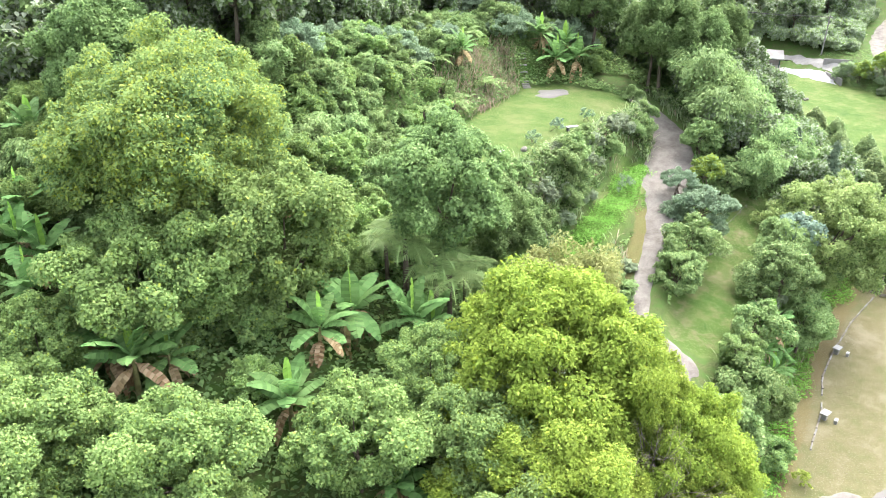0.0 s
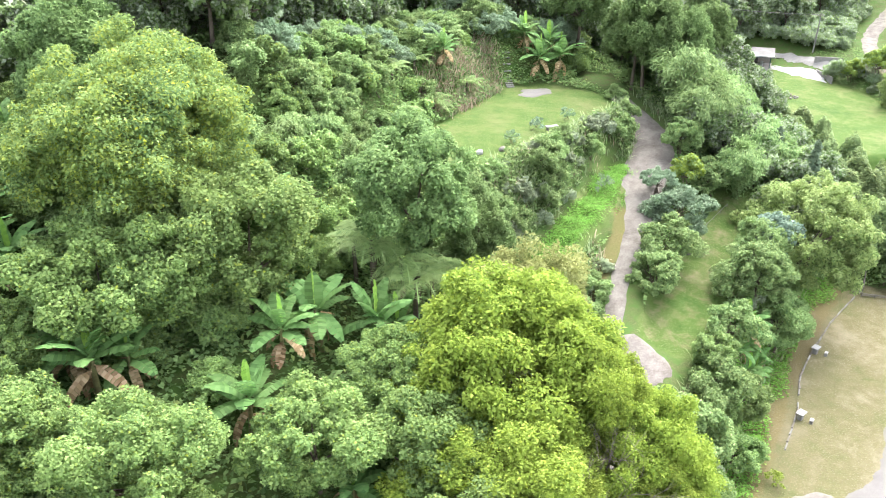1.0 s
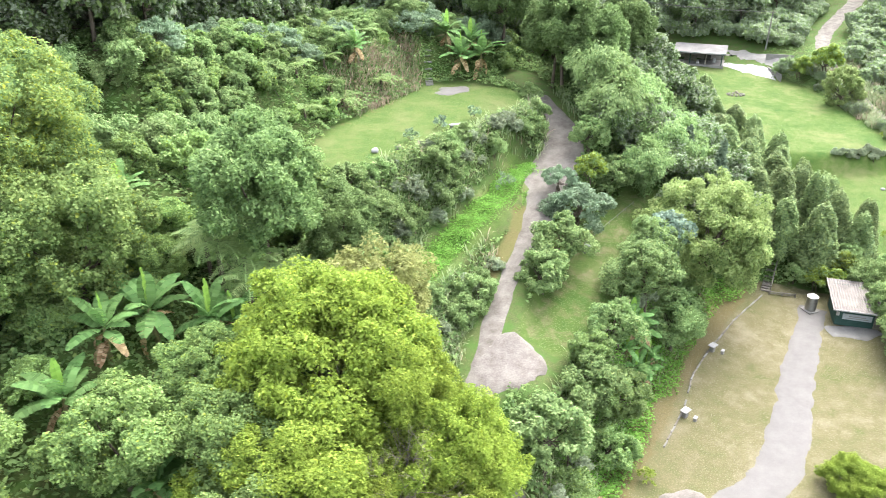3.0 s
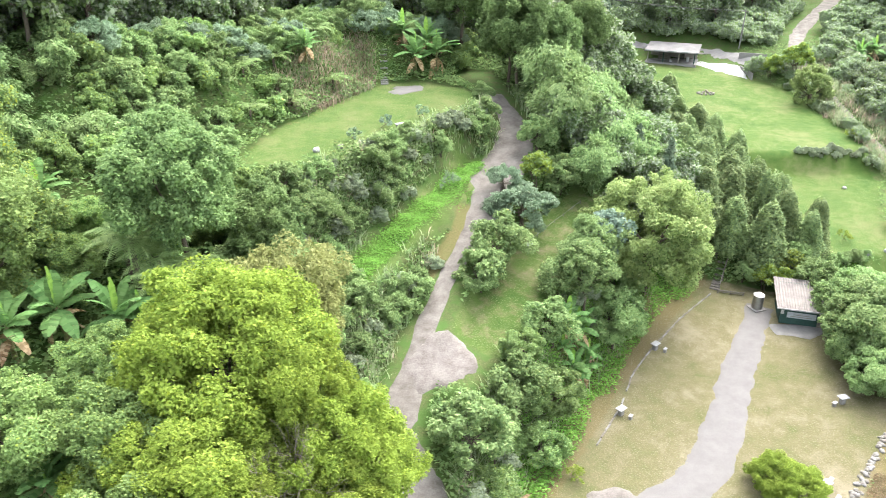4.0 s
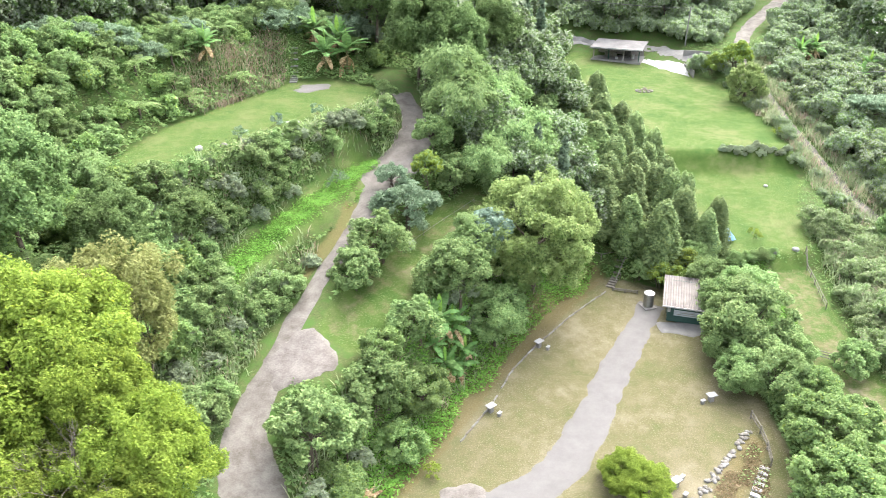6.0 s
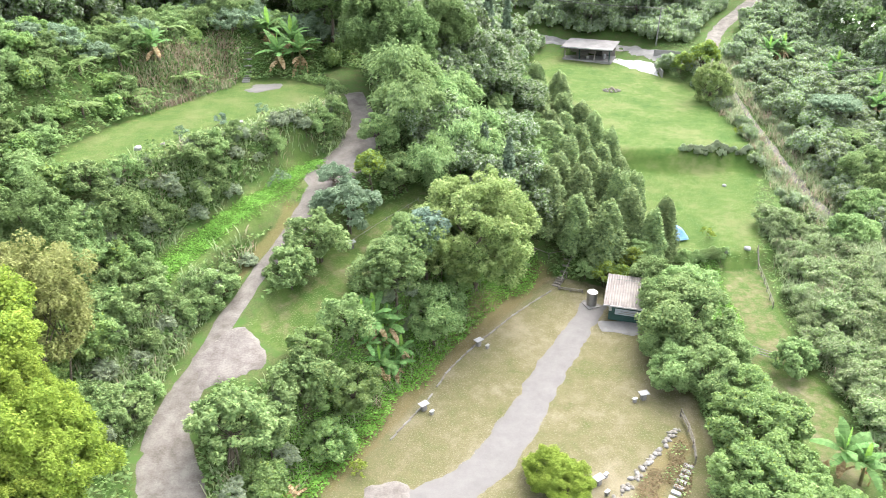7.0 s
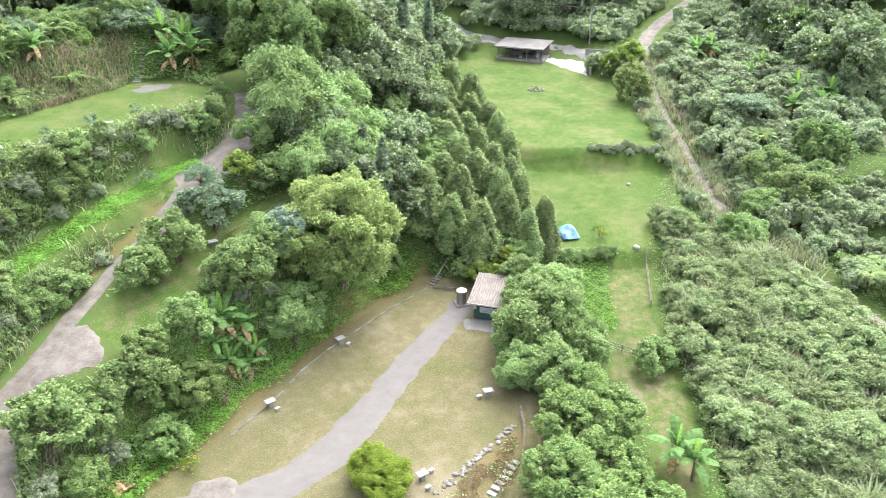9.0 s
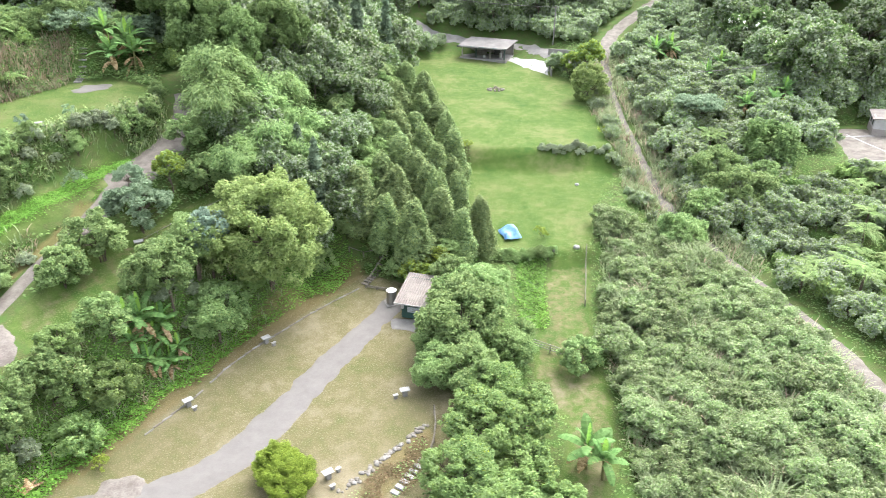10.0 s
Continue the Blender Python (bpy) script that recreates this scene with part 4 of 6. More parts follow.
plant(leafies, [(28.9, 56.2, 3.2, 3.6), (32.6, 57.6, 3.3, 3.6), (30.6, 59.6, 2.8, 4.0), (55.6, 57.4, 4.4, 3.2), (54.6, 61.0, 2.8, 2.8), (53.6, 51.9, 2.7, 1.8), (57.8, 62.6, 3.4, 2.8), (56.2, 51.4, 3.3, 2.0), (54.6, 66.0, 2.4, 2.4), (53.4, 55.0, 2.2, 1.8), (60.4, 57.4, 2.6, 2.6),
                (94.3, 91.6, 4.6, 2.4), (83.5, 80.6, 3.6, 2.2), (92.5, 97, 3.8, 2.8), (88.5, 88.0, 3.2, 2.4), (99, 95, 3.6, 2.4)], 3.6)
plant(olives, [(36.6, 63.6, 6.1, 6.0)], 5.6)
plant(blues, [(31.8, 60.4, 2.3, 5.6)], 2.0)
plant(greys, [(24.3, 64.2, 3.4, 2.6), (22.6, 66.8, 1.8, 1.6)], 2.8)
plant(yellows, [(26.0, 68.6, 1.9, 2.4), (80.6, 134.2, 3.2, 3.2), (53.4, 68.8, 1.6, 2.2), (50.4, 67.6, 1.7, 1.9), (52.2, 67.2, 1.5, 1.6), (77.6, 137.4, 2.6, 2.2)], 2.4)
# below the lawn
plant(lights, [(56.8, 43.8, 3.4, 3.0), (60.4, 46.8, 3.1, 3.0), (55.0, 39.0, 3.1, 3.0), (60.2, 41.8, 3.2, 3.0), (58.4, 36.6, 3.2, 3), (63.0, 38.4, 2.8, 2.2), (58.2, 49.2, 2.6, 2.6)], 3.0)
for x, y, k in ((41.4, 41.3, 0.40), (42.3, 39.9, 0.42)):
    copy_thing(limes[0], pose(x, y, float(surface(x, y)) - 2.1, 0, 0, 40 * x) @ Matrix.Diagonal((k, k, k, 1)))
plant(shrubs, [(67.4, 58.6, 2.4, 1.6), (62.6, 53.0, 1.6, 1.2), (61.5, 60.8, 1.8, 1.8)], 2.2)
plant(shrubs, [(48.7, 68.9, 1.4, 1.3), (54.4, 70.4, 1.8, 1.7), (43.0, 72.4, 1.6, 1.5)], 2.2)
plant(balls, [(78.8, 123.6, 3.0, 3.4)], 3.0)
plant(darks, [(100.8, 100.0, 4.4, 4.0)], 4.6)
plant(umbrellas, [(94.6, 111.6, 4.0, 4.6)], 4.2)
plant(whites, [(113.6, 126, 4.4, 5.5), (112, 143, 5.0, 6), (124, 134, 4.6, 6)], 4.4)
plant(bamboos, [(29.6, 76.0, 4.4, 0), (28.2, 81.0, 4.6, 0), (32.4, 79.4, 4.4, 0), (33.5, 84.6, 4.4, 0), (36.9, 81.5, 4.0, 0), (34.5, 75.4, 3.8, 0), (32.2, 71.0, 3.2, 0), (37.6, 76.6, 3.6, 0)], 3.4)
# the row of cypresses between the two clearings
CYPRESS_TOPS = [(58.1, 74.4, 9.1, 0.85), (50.7, 70.0, 10.4, 1.05), (53.6, 73.1, 10.8, 0.95), (53.1, 76.6, 11.5, 0.95), (44.6, 73.2, 13.1, 1.15), (48.4, 75.6, 12.3, 1.1), (50.6, 82.3, 11.8, 1.1), (47.0, 90.0, 12.9, 1.2),
                (54.3, 98.8, 11.6, 1.1), (53.2, 103.2, 11.9, 1.15), (49.9, 97.6, 11.9, 1.1), (46.4, 99.4, 13.6, 1.15), (47.9, 116.4, 14.6, 1.1), (44.3, 110.6, 15.6, 1.2), (50.9, 110.6, 14.5, 1.15), (44.9, 117.5, 16.9, 1.15),
                (47.6, 71.6, 10.4, 0.9), (55.9, 71.4, 8.9, 0.8), (52.2, 79.2, 11.2, 0.95), (55.6, 79.0, 10.2, 0.95), (46.6, 79.8, 12.4, 1.0), (48.6, 85.8, 12.4, 1.1), (53.0, 86.6, 11.2, 1.05), (55.2, 92.6, 11.2, 1.1), (51.2, 91.8, 11.9, 1.1),
                (55.0, 84.4, 10.2, 0.9), (47.4, 94.6, 13.0, 1.1), (43.4, 95.4, 14.4, 1.15), (50.6, 104.8, 12.6, 1.05), (46.8, 105.4, 14.2, 1.1), (42.4, 102.4, 15.2, 1.15), (40.2, 90.7, 15.6, 1.1), (41.0, 98.6, 16.2, 1.1)]
for x, y, top, s in CYPRESS_TOPS:
    count[0] += 1
    tagged(topped(cypresses[count[0] % 3], x, y, s * 1.28, 8.4, top, low=0.45), group="row of cypresses")
for x, y, top, s in [(40.2, 72.4, 16.7, 0.62), (42.4, 74.6, 14.2, 0.5), (37.8, 76.2, 17.0, 0.62), (37.8, 95.4, 19.4, 0.8), (42.0, 123.6, 18.6, 0.8)]:
    count[0] += 1
    topped(cedars[count[0] % 2], x, y, s, 16.5, top)
for x, y, s in [(40.2, 118, 0.9), (36, 122, 1.0), (44, 128, 0.9), (33, 114, 1.0), (29, 108, 0.9), (24, 104, 0.9), (38, 104, 0.8)]:
    set_down(cedars[count[0] % 2], x, y, s)
    count[0] += 1
# bananas and tree ferns
BANANAS = [(-5.0, 36.0, 1.2), (-6.6, 33.4, 1.0), (-1.8, 35.8, 1.2), (-0.6, 36.6, 0.95), (-7.7, 29.9, 1.1), (-15.2, 30.2, 1.2), (-16.8, 31.2, 1.1), (-18.2, 33.0, 1.0), (-13.8, 31.2, 0.95), (-22.4, 35.0, 1.15), (-22.6, 37.8, 1.1), (-24.2, 38.0, 1.1), (-24.8, 40.0, 1.1), (-9.3, 44.3, 0.95), (-28.0, 49.0, 1.1), (27.4, 53.2, 1.05), (28.6, 54.2, 0.95), (26.6, 52.2, 0.9), (27.9, 52.0, 0.8), (29.2, 53.2, 0.8), (28.2, 53.4, 0.7), (27.2, 52.8, 0.7), (28.4, 52.4, 0.65), (26.9, 51.6, 0.65), (29.6, 54.4, 0.7), (66.0, 45.4, 1.15), (67.2, 44.2, 1.0),
                (15.8, 89.4, 1.3), (13.4, 89.0, 1.25), (14.6, 91.4, 1.2), (11.8, 91.8, 1.15), (2.0, 80.0, 1.0), (111, 120, 1.2), (106, 122, 1.2), (108, 117, 1.1), (93.4, 137.4, 1.3), (96.5, 139, 1.3), (103, 116, 1.1), (100, 128, 1.2), (104, 133, 1.2), (-2.1, 26.6, 0.95)]
for x, y, s in BANANAS:
    count[0] += 1
    set_down(bananas[count[0] % 3], x, y, s, sink=-0.1 if x < 1 and y < 50 else 0.9 if 26 < x < 30 else 0.0)
FERNS = [(-2.3, 40.6, 1.5), (-0.4, 39.6, 1.3), (-3.6, 42.4, 1.2), (1.1, 75.1, 1.2), (-1.9, 69.4, 1.15), (4.6, 80.9, 1.2), (-3.0, 73.0, 1.2), (-1.0, 77.8, 1.2), (2.4, 84.4, 1.2), (110.6, 91.3, 1.2), (100.7, 74.3, 1.3), (106, 80.5, 1.3), (94.3, 105.1, 1.5), (103.5, 77.0, 1.2), (108, 84, 1.2), (97.4, 74.6, 1.1), (101.5, 71.2, 1.3), (114, 93.4, 1.3), (95.0, 71.8, 1.1), (106.5, 74.0, 1.2), (0.4, 38.2, 1.3), (1.4, 40.4, 1.2)]
for x, y, s in FERNS:
    count[0] += 1
    set_down(ferns[count[0] % 2], x, y, s, sink=-0.6 if y < 50 else 1.3 if x < 6 else 0.0)

SCARP = np.array([(1.6, 76.5, 0), (3.2, 79.6, 0), (4.9, 82.6, 0), (6.6, 86.2, 0), (7.4, 88.6, 0)], float)

# ---- woods filled in, evenly but shaken ----
fill = np.random.default_rng(77)


def scatter(x0, x1, y0, y1, gap, keep):
    """Points a gap apart, shaken, where keep(x, y) holds."""
    gx, gy = np.meshgrid(np.arange(x0, x1, gap), np.arange(y0, y1, gap))
    gx = gx + gap * 0.5 * (np.arange(gx.shape[0]) % 2)[:, None]
    p = np.stack([gx.ravel(), gy.ravel()], 1) + fill.uniform(-0.42, 0.42, (gx.size, 2)) * gap
    return p[keep(p[:, 0], p[:, 1])]


def clear_of_pads(x, y, room, plants=True):
    d = np.full(np.shape(x), 99.0)
    for poly, _ in PADS:
        d = np.minimum(d, off(poly, x, y))
    for line, half in ((ROAD, 1.6), (TRACK, 1.1)):
        d = np.minimum(d, along(line, x, y)[0] - half)
    for px, py, s in BANANAS + FERNS if plants else ():
        d = np.where(np.hypot(x - px, (y - py + 0.9) * 0.8) < (1.5 if px < 1 and py < 50 else 0.9) * s + 0.3, -1, d)
    return d > room


HILL = np.array([(-40, 15), (6, 15), (10, 30), (7.5, 45), (4, 52), (-1, 58), (-3, 66), (2, 80), (8, 90), (22, 95), (38, 92), (44, 112), (44, 160), (-70, 160), (-70, 30)], float)
FAR_WOOD = np.array([(-70, 150), (46, 150), (66, 156), (88, 168), (108, 170), (112, 148), (104, 140), (108, 128), (126, 116), (180, 110), (180, 260), (-70, 260)], float)
BRAKE = np.array([(84, 86), (98, 84), (103, 97), (102, 112), (107, 127), (103, 140), (96, 146), (88, 142), (86, 130), (86.5, 112), (87.5, 100)], float)
CANE = np.array([(70.5, 38), (71, 54), (71, 62), (72.5, 70), (74.5, 84), (81.5, 84), (87, 76), (92.0, 67), (93.4, 57), (93.4, 36)], float)
for x, y in scatter(-34, 44, 17, 60, 3.1, lambda x, y: inside(HILL, x, y) & clear_of_pads(x, y, 2.0)):
    s, k = fill.uniform(0.75, 1.25), fill.random()
    if y < 36 and x > -26:
        set_down(fine_mounds[int(k * 2)], x, y, s * 0.85, sink=0.7)
    else:
        set_down(fine_mounds[int(k * 30) % 2] if k < 0.3 else plumes[0] if k < 0.8 else vines[int(k * 100) % 2], x, y, s * (1.05 if k < 0.8 else 0.6), sink=0.0 if 0.3 <= k < 0.8 else 0.6)
for x, y in scatter(-16, 20, 58, 100, 2.2, lambda x, y: ((x < -0.5 + 0.385 * (y - 60)) | (y > 88)) & clear_of_pads(x, y, 1.5) & (off(TERRACE, x, y) < 14) & (along(SCARP, x, y)[0] > 2.0) & ~((np.abs(x - 9.8) < 2.2) & (y > 84) & (y < 92))):
    s, k = fill.uniform(0.7, 1.15), fill.random()
    set_down((mounds + shrubs + greys)[int(k * 70) % 7], x, y, s * 0.85, sink=0.8)
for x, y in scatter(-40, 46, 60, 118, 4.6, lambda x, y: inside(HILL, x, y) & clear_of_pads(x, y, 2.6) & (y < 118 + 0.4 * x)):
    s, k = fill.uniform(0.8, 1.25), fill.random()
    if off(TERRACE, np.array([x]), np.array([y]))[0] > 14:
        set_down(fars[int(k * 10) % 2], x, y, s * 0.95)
LANE = np.array([(48, 159, 0), (58, 158.4, 0), (67, 157, 0), (71.5, 152.5, 0), (74.8, 147, 0), (77, 142.5, 0), (81.5, 138.5, 0)], float)


def far_ground(x, y):
    return clear_of_pads(x, y, 1.8) & (along(LANE, x, y)[0] > 2.4) & ~((x > 54) & (x < 71) & (y > 143) & (y < 157)) & ~((x > 64) & (x < 75.5) & (y > 136) & (y < 150)) & (x < y * 0.98 + 10) & ~inside(BRAKE, x, y)


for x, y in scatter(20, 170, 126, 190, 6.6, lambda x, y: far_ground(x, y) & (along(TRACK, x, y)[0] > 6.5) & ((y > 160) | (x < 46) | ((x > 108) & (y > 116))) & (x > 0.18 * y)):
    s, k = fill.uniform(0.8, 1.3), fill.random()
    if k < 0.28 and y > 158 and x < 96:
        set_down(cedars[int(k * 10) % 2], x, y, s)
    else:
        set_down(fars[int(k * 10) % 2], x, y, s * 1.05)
far_spots = [(x, y, fill.uniform(0.8, 1.3)) for x, y in scatter(46, 130, 138, 174, 3.0, lambda x, y: far_ground(x, y) & (x > 46) & (y < 174) & ~((x > 108) & (y > 116)) & (along(TRACK, x, y)[0] > 4.2))]
far_spots += [(x, y, fill.uniform(0.9, 1.5)) for x, y in scatter(100, 136, 108, 136, 3.2, lambda x, y: clear_of_pads(x, y, 1.4) & ~inside(BRAKE, x, y) & (x < y * 0.98 + 10))]
thicket("far_thicket", "dense pale green bushes covering the far slopes, haze in their leaf colour", slope_bushes, far_spots)
for x, y in scatter(70, 94, 36, 86, 2.1, lambda x, y: inside(CANE, x, y) & clear_of_pads(x, y, 1.2)):
    set_down(cane_bushes[int(fill.random() * 2)], x, y, fill.uniform(0.6, 1.5), sink=0.3)
GLEN = np.array([(3, 43), (8.2, 43), (8.4, 50), (9.0, 54.5), (4, 57.5), (-1, 58), (1, 50)], float)
for x, y in scatter(-2, 10, 42, 60, 2.0, lambda x, y: inside(GLEN, x, y)):
    set_down((mounds + shrubs)[int(fill.random() * 6)], x, y, fill.uniform(0.7, 1.05), sink=0.8)
for x, y in scatter(82, 112, 82, 150, 3.2, lambda x, y: inside(BRAKE, x, y) & clear_of_pads(x, y, 1.4)):
    set_down(slope_bushes[int(fill.random() * 2)], x, y, fill.uniform(0.8, 1.3))
for x, y in scatter(70, 130, 30, 100, 2.4, lambda x, y: (((x > 92) & (y > 32) & (y < 97) & (x < 0.95 * y + 62) & ~inside(CANE, x, y))) & clear_of_pads(x, y, 1.6)):
    set_down((slope_bushes + mounds[:1])[int(fill.random() * 3)], x, y, fill.uniform(0.55, 1.05))
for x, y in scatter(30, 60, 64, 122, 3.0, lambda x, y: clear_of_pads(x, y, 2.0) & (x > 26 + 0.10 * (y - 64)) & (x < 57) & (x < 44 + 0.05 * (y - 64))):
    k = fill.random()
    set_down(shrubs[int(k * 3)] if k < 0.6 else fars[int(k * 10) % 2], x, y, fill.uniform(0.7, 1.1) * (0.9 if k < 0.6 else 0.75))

# ---- hedge on the terrace's bank, roadside growth ----
BANK = np.array([(2.5, 57.0, 0), (8.6, 61.6, 0), (13.8, 66.8, 0), (18.8, 72.8, 0), (22.6, 78.6, 0), (21.6, 84.6, 0)], float)
for x, y in scatter(-2, 26, 50, 88, 1.25, lambda x, y: (off(TERRACE, x, y) > 0.2) & (off(TERRACE, x, y) < 6.2) & (along(MEADOW, x, y)[0] > 2.4) & (along(ROAD, x, y)[0] > 2.6) & (y < 50 + 1.5 * x) & (y > 46 + x)):
    tagged(set_down((hedges + shrubs[:1])[int(fill.random() * 3)], x, y, fill.uniform(0.4, 0.75) * (0.8 if y > 75 else 1), sink=0.8), group="bushes of the bank hedge")
SIDE = np.array([(9.0, 37, 0), (9.2, 43, 0), (9.6, 48, 0), (11.2, 52.0, 0), (12.8, 54.6, 0), (14.6, 57.6, 0), (16.8, 60.6, 0), (18.2, 62.6, 0)], float)
for x, y in scatter(4, 19, 34, 64, 1.5, lambda x, y: (along(SIDE, x, y)[0] < 1.9) & (along(ROAD, x, y)[0] > 1.7) & (along(MEADOW, x, y)[0] > 2.3)):
    set_down((hedges + shrubs)[int(fill.random() * 5)], x, y, fill.uniform(0.5, 0.8), sink=0.8)
EAST = np.array([(19.5, 37, 0), (21.5, 43, 0), (24.5, 47.5, 0), (28, 52.5, 0), (31.5, 57.5, 0), (35, 62.5, 0)], float)
for x, y in scatter(17, 40, 33, 66, 2.0, lambda x, y: (np.hypot(x - 27.8, y - 52.4) > 3.2) & (along(EAST, x, y)[0] < 1.8) & (along(ROAD, x, y)[0] > 2.6) & (off(LAWN, x, y) > 2.3)):
    set_down((hedges + lights)[int(fill.random() * 4)], x, y, fill.uniform(0.5, 0.8), sink=0.7)
for j in range(20):
    tagged(set_down(hedges[j % 2], 68.6 + j * 0.52, 102.6 + 0.06 * j + fill.uniform(-0.6, 0.6), fill.uniform(0.25, 0.5), sink=0.4), "low clipped hedge bush on the lip of the upper lawn", group="bushes of the lawn hedge")
for j in range(13):
    tagged(set_down(shrubs[j % 3], 59.8 + j * 0.62, 76.6 + 0.15 * j + fill.uniform(-0.3, 0.3), fill.uniform(0.28, 0.42), sink=0.5), "low dark hedge bush at the foot of the lower lawn", group="bushes of the lower hedge")
for x, y in scatter(68, 96, 74, 140, 2.5, lambda x, y: clear_of_pads(x, y, 0.5) & (along(TRACK, x, y)[0] > 2.2) & (along(TRACK, x, y)[0] < 5.0) & ~inside(CANE, x, y)):
    set_down(slope_bushes[int(fill.random() * 2)], x, y, fill.uniform(0.35, 0.7), sink=0.4)
for ob in STORE:
    for o in (*ob.children_recursive, ob):
        bpy.data.objects.remove(o)


def blades(name, points, per, length, width, materials, share, label, spread=0.35, category="grass"):
    """Clumps of arching blades on the land, all in one sheet of stuff."""
    rng = np.random.default_rng(len(points))
    p = np.repeat(points, per, 0) + rng.normal(0, spread, (len(points) * per, 2))
    n = len(p)
    base = np.c_[p, surface(p[:, 0], p[:, 1]) - 0.05]
    turn = rng.random(n) * 2 * math.pi
    d = np.stack([np.cos(turn), np.sin(turn), np.zeros(n)], 1)
    s = np.stack([-d[:, 1], d[:, 0], np.zeros(n)], 1)
    ln = length * rng.uniform(0.55, 1.25, n) * np.repeat(rng.uniform(0.7, 1.2, len(points)), per)
    w = width * rng.uniform(0.6, 1.3, n)
    bow = rng.uniform(0.25, 0.85, n)
    V = []
    for k, taper in ((0, 0.8), (0.4, 1.0), (0.75, 0.7), (1.0, 0.08)):
        c = base + d * (ln * bow * k ** 1.7)[:, None] + np.array([0, 0, 1]) * (ln * (k - 0.42 * bow * k ** 2.4))[:, None]
        V += [c - s * (w * taper * 0.5)[:, None], c + s * (w * taper * 0.5)[:, None]]
    v = np.stack(V, 1)
    f = np.array([[0, 1, 3, 2], [2, 3, 5, 4], [4, 5, 7, 6]])
    faces = (np.arange(n)[:, None, None] * 8 + f[None]).reshape(-1, 4)
    slots = np.repeat((np.repeat(rng.random(len(points)) < share * 0.6, per) | (rng.random(n) < share * 0.5)).astype(int), 3)
    return tagged(new(name, quick_mesh(name, v.reshape(-1, 3), faces, materials, slots)), label, category, kind="stuff")


def weeds(name, points, height, leaf, material, label, seed, lump=1.0, width=0.6):
    """Low leafy growth over the land, in lumps."""
    rng = np.random.default_rng(seed)
    n = len(points)
    x, y = points.T
    swell = 0.5 + 0.5 * np.sin(1.7 * x + 2.0 * np.sin(1.1 * y)) * np.sin(1.5 * y + 1.7 * np.sin(0.9 * x))
    z = surface(x, y) + height * (0.25 + lump * swell) * rng.uniform(0.35, 1.0, n)
    p = np.c_[x, y, z]
    nn = unit(np.array([0, 0, 1.0]) + rng.normal(0, 0.45, p.shape))
    go = unit(rng.normal(0, 1, p.shape) + np.array([0, 0, -0.3]))
    size = leaf * rng.uniform(0.6, 1.4, n)
    return tagged(new(name, quads_to_mesh(name, leaf_quads(p, nn, go, size, size * width), material)), label, "undergrowth", kind="stuff")


cane = scatter(70, 94, 36, 86, 0.62, lambda x, y: inside(CANE, x, y) & clear_of_pads(x, y, 0.5))
blades("silvergrass", cane, 11, 1.5, 0.10, [REED, PLUME], 0.08, "dense silvergrass with pale and dry blades on the slope")
tufts = scatter(70, 94, 36, 86, 1.8, lambda x, y: inside(CANE, x, y) & clear_of_pads(x, y, 0.8) & (np.sin(0.5 * x + 1.2 * np.sin(0.4 * y)) > -0.4))
blades("silvergrass_tufts", tufts, 70, 2.5, 0.09, [REED, PLUME], 0.12, "tall arching tufts of silvergrass among the bushes", 0.3)
rim = scatter(70, 92, 76, 140, 0.9, lambda x, y: clear_of_pads(x, y, -0.3) & (along(TRACK, x, y)[0] < 4.2))
blades("track_silvergrass", rim, 22, 1.7, 0.085, [REED, PLUME], 0.2, "silvergrass with tan plumes along the track")
bank = scatter(0, 30, 40, 90, 0.8, lambda x, y: ((off(TERRACE, x, y) < 6.5) & (y < 50 + 1.5 * x) | (along(SIDE, x, y)[0] < 2.8)) & ~inside(TERRACE, x, y) & (along(ROAD, x, y)[0] > 2.2) & (along(MEADOW, x, y)[0] > 2.3))
blades("bank_grass", bank, 24, 1.3, 0.075, [REED, PLUME], 0.07, "long arching grass on the bank below the terrace")
east = scatter(17, 42, 33, 68, 0.8, lambda x, y: (along(EAST, x, y)[0] < 2.2) & (along(ROAD, x, y)[0] > 2.4) & (off(LAWN, x, y) > 1.0))
blades("slope_grass", east, 12, 1.3, 0.06, [REED, PLUME], 0.1, "long grass on the bank between road and lawn")
dry = scatter(-2, 13, 66, 92, 0.5, lambda x, y: (off(TERRACE, x, y) > 0.8) & (along(SCARP, x, y)[0] < 2.2) & (x < 8.4))
blades("scarp_grass", dry, 18, 1.1, 0.08, [REED, PLUME], 0.6, "tan dry grass on the scarp above the terrace lawn")
FOOT = np.array([(20.5, 38.5, 0), (22.5, 42.5, 0), (25.4, 47.4, 0), (28.8, 52.6, 0), (32.6, 58.4, 0), (37.4, 65.2, 0), (42.4, 70.6, 0)], float)
low = scatter(-36, 60, 16, 110, 0.21, lambda x, y: clear_of_pads(x, y, 0.5, False) & (x < 58) & (x > 0.45 * (20 - y) - 22) & (along(MEADOW, x, y)[0] > 2.2) & (along(ROAD, x, y)[0] > 2.2) & (np.hypot(x - 18.2, y - 47.5) > 3.2) & (along(FOOT, x, y)[0] > 2.4))
weeds("undergrowth", low, 1.3, 0.36, WEED, "low leafy undergrowth covering the slopes", 1)
low = scatter(54, 126, 30, 150, 0.26, lambda x, y: clear_of_pads(x, y, 0.5, False) & (along(LANE, x, y)[0] > 1.8) & ~((x > 64.5) & (x < 75) & (y > 136) & (y < 151)) & ~((x > 55) & (x < 79.5) & (y > 98) & (y < 106)) & (x > 54) & (x < 0.95 * y + 58))
weeds("far_undergrowth", low, 1.0, 0.24, WEED, "low pale green undergrowth on the valley slopes", 2)


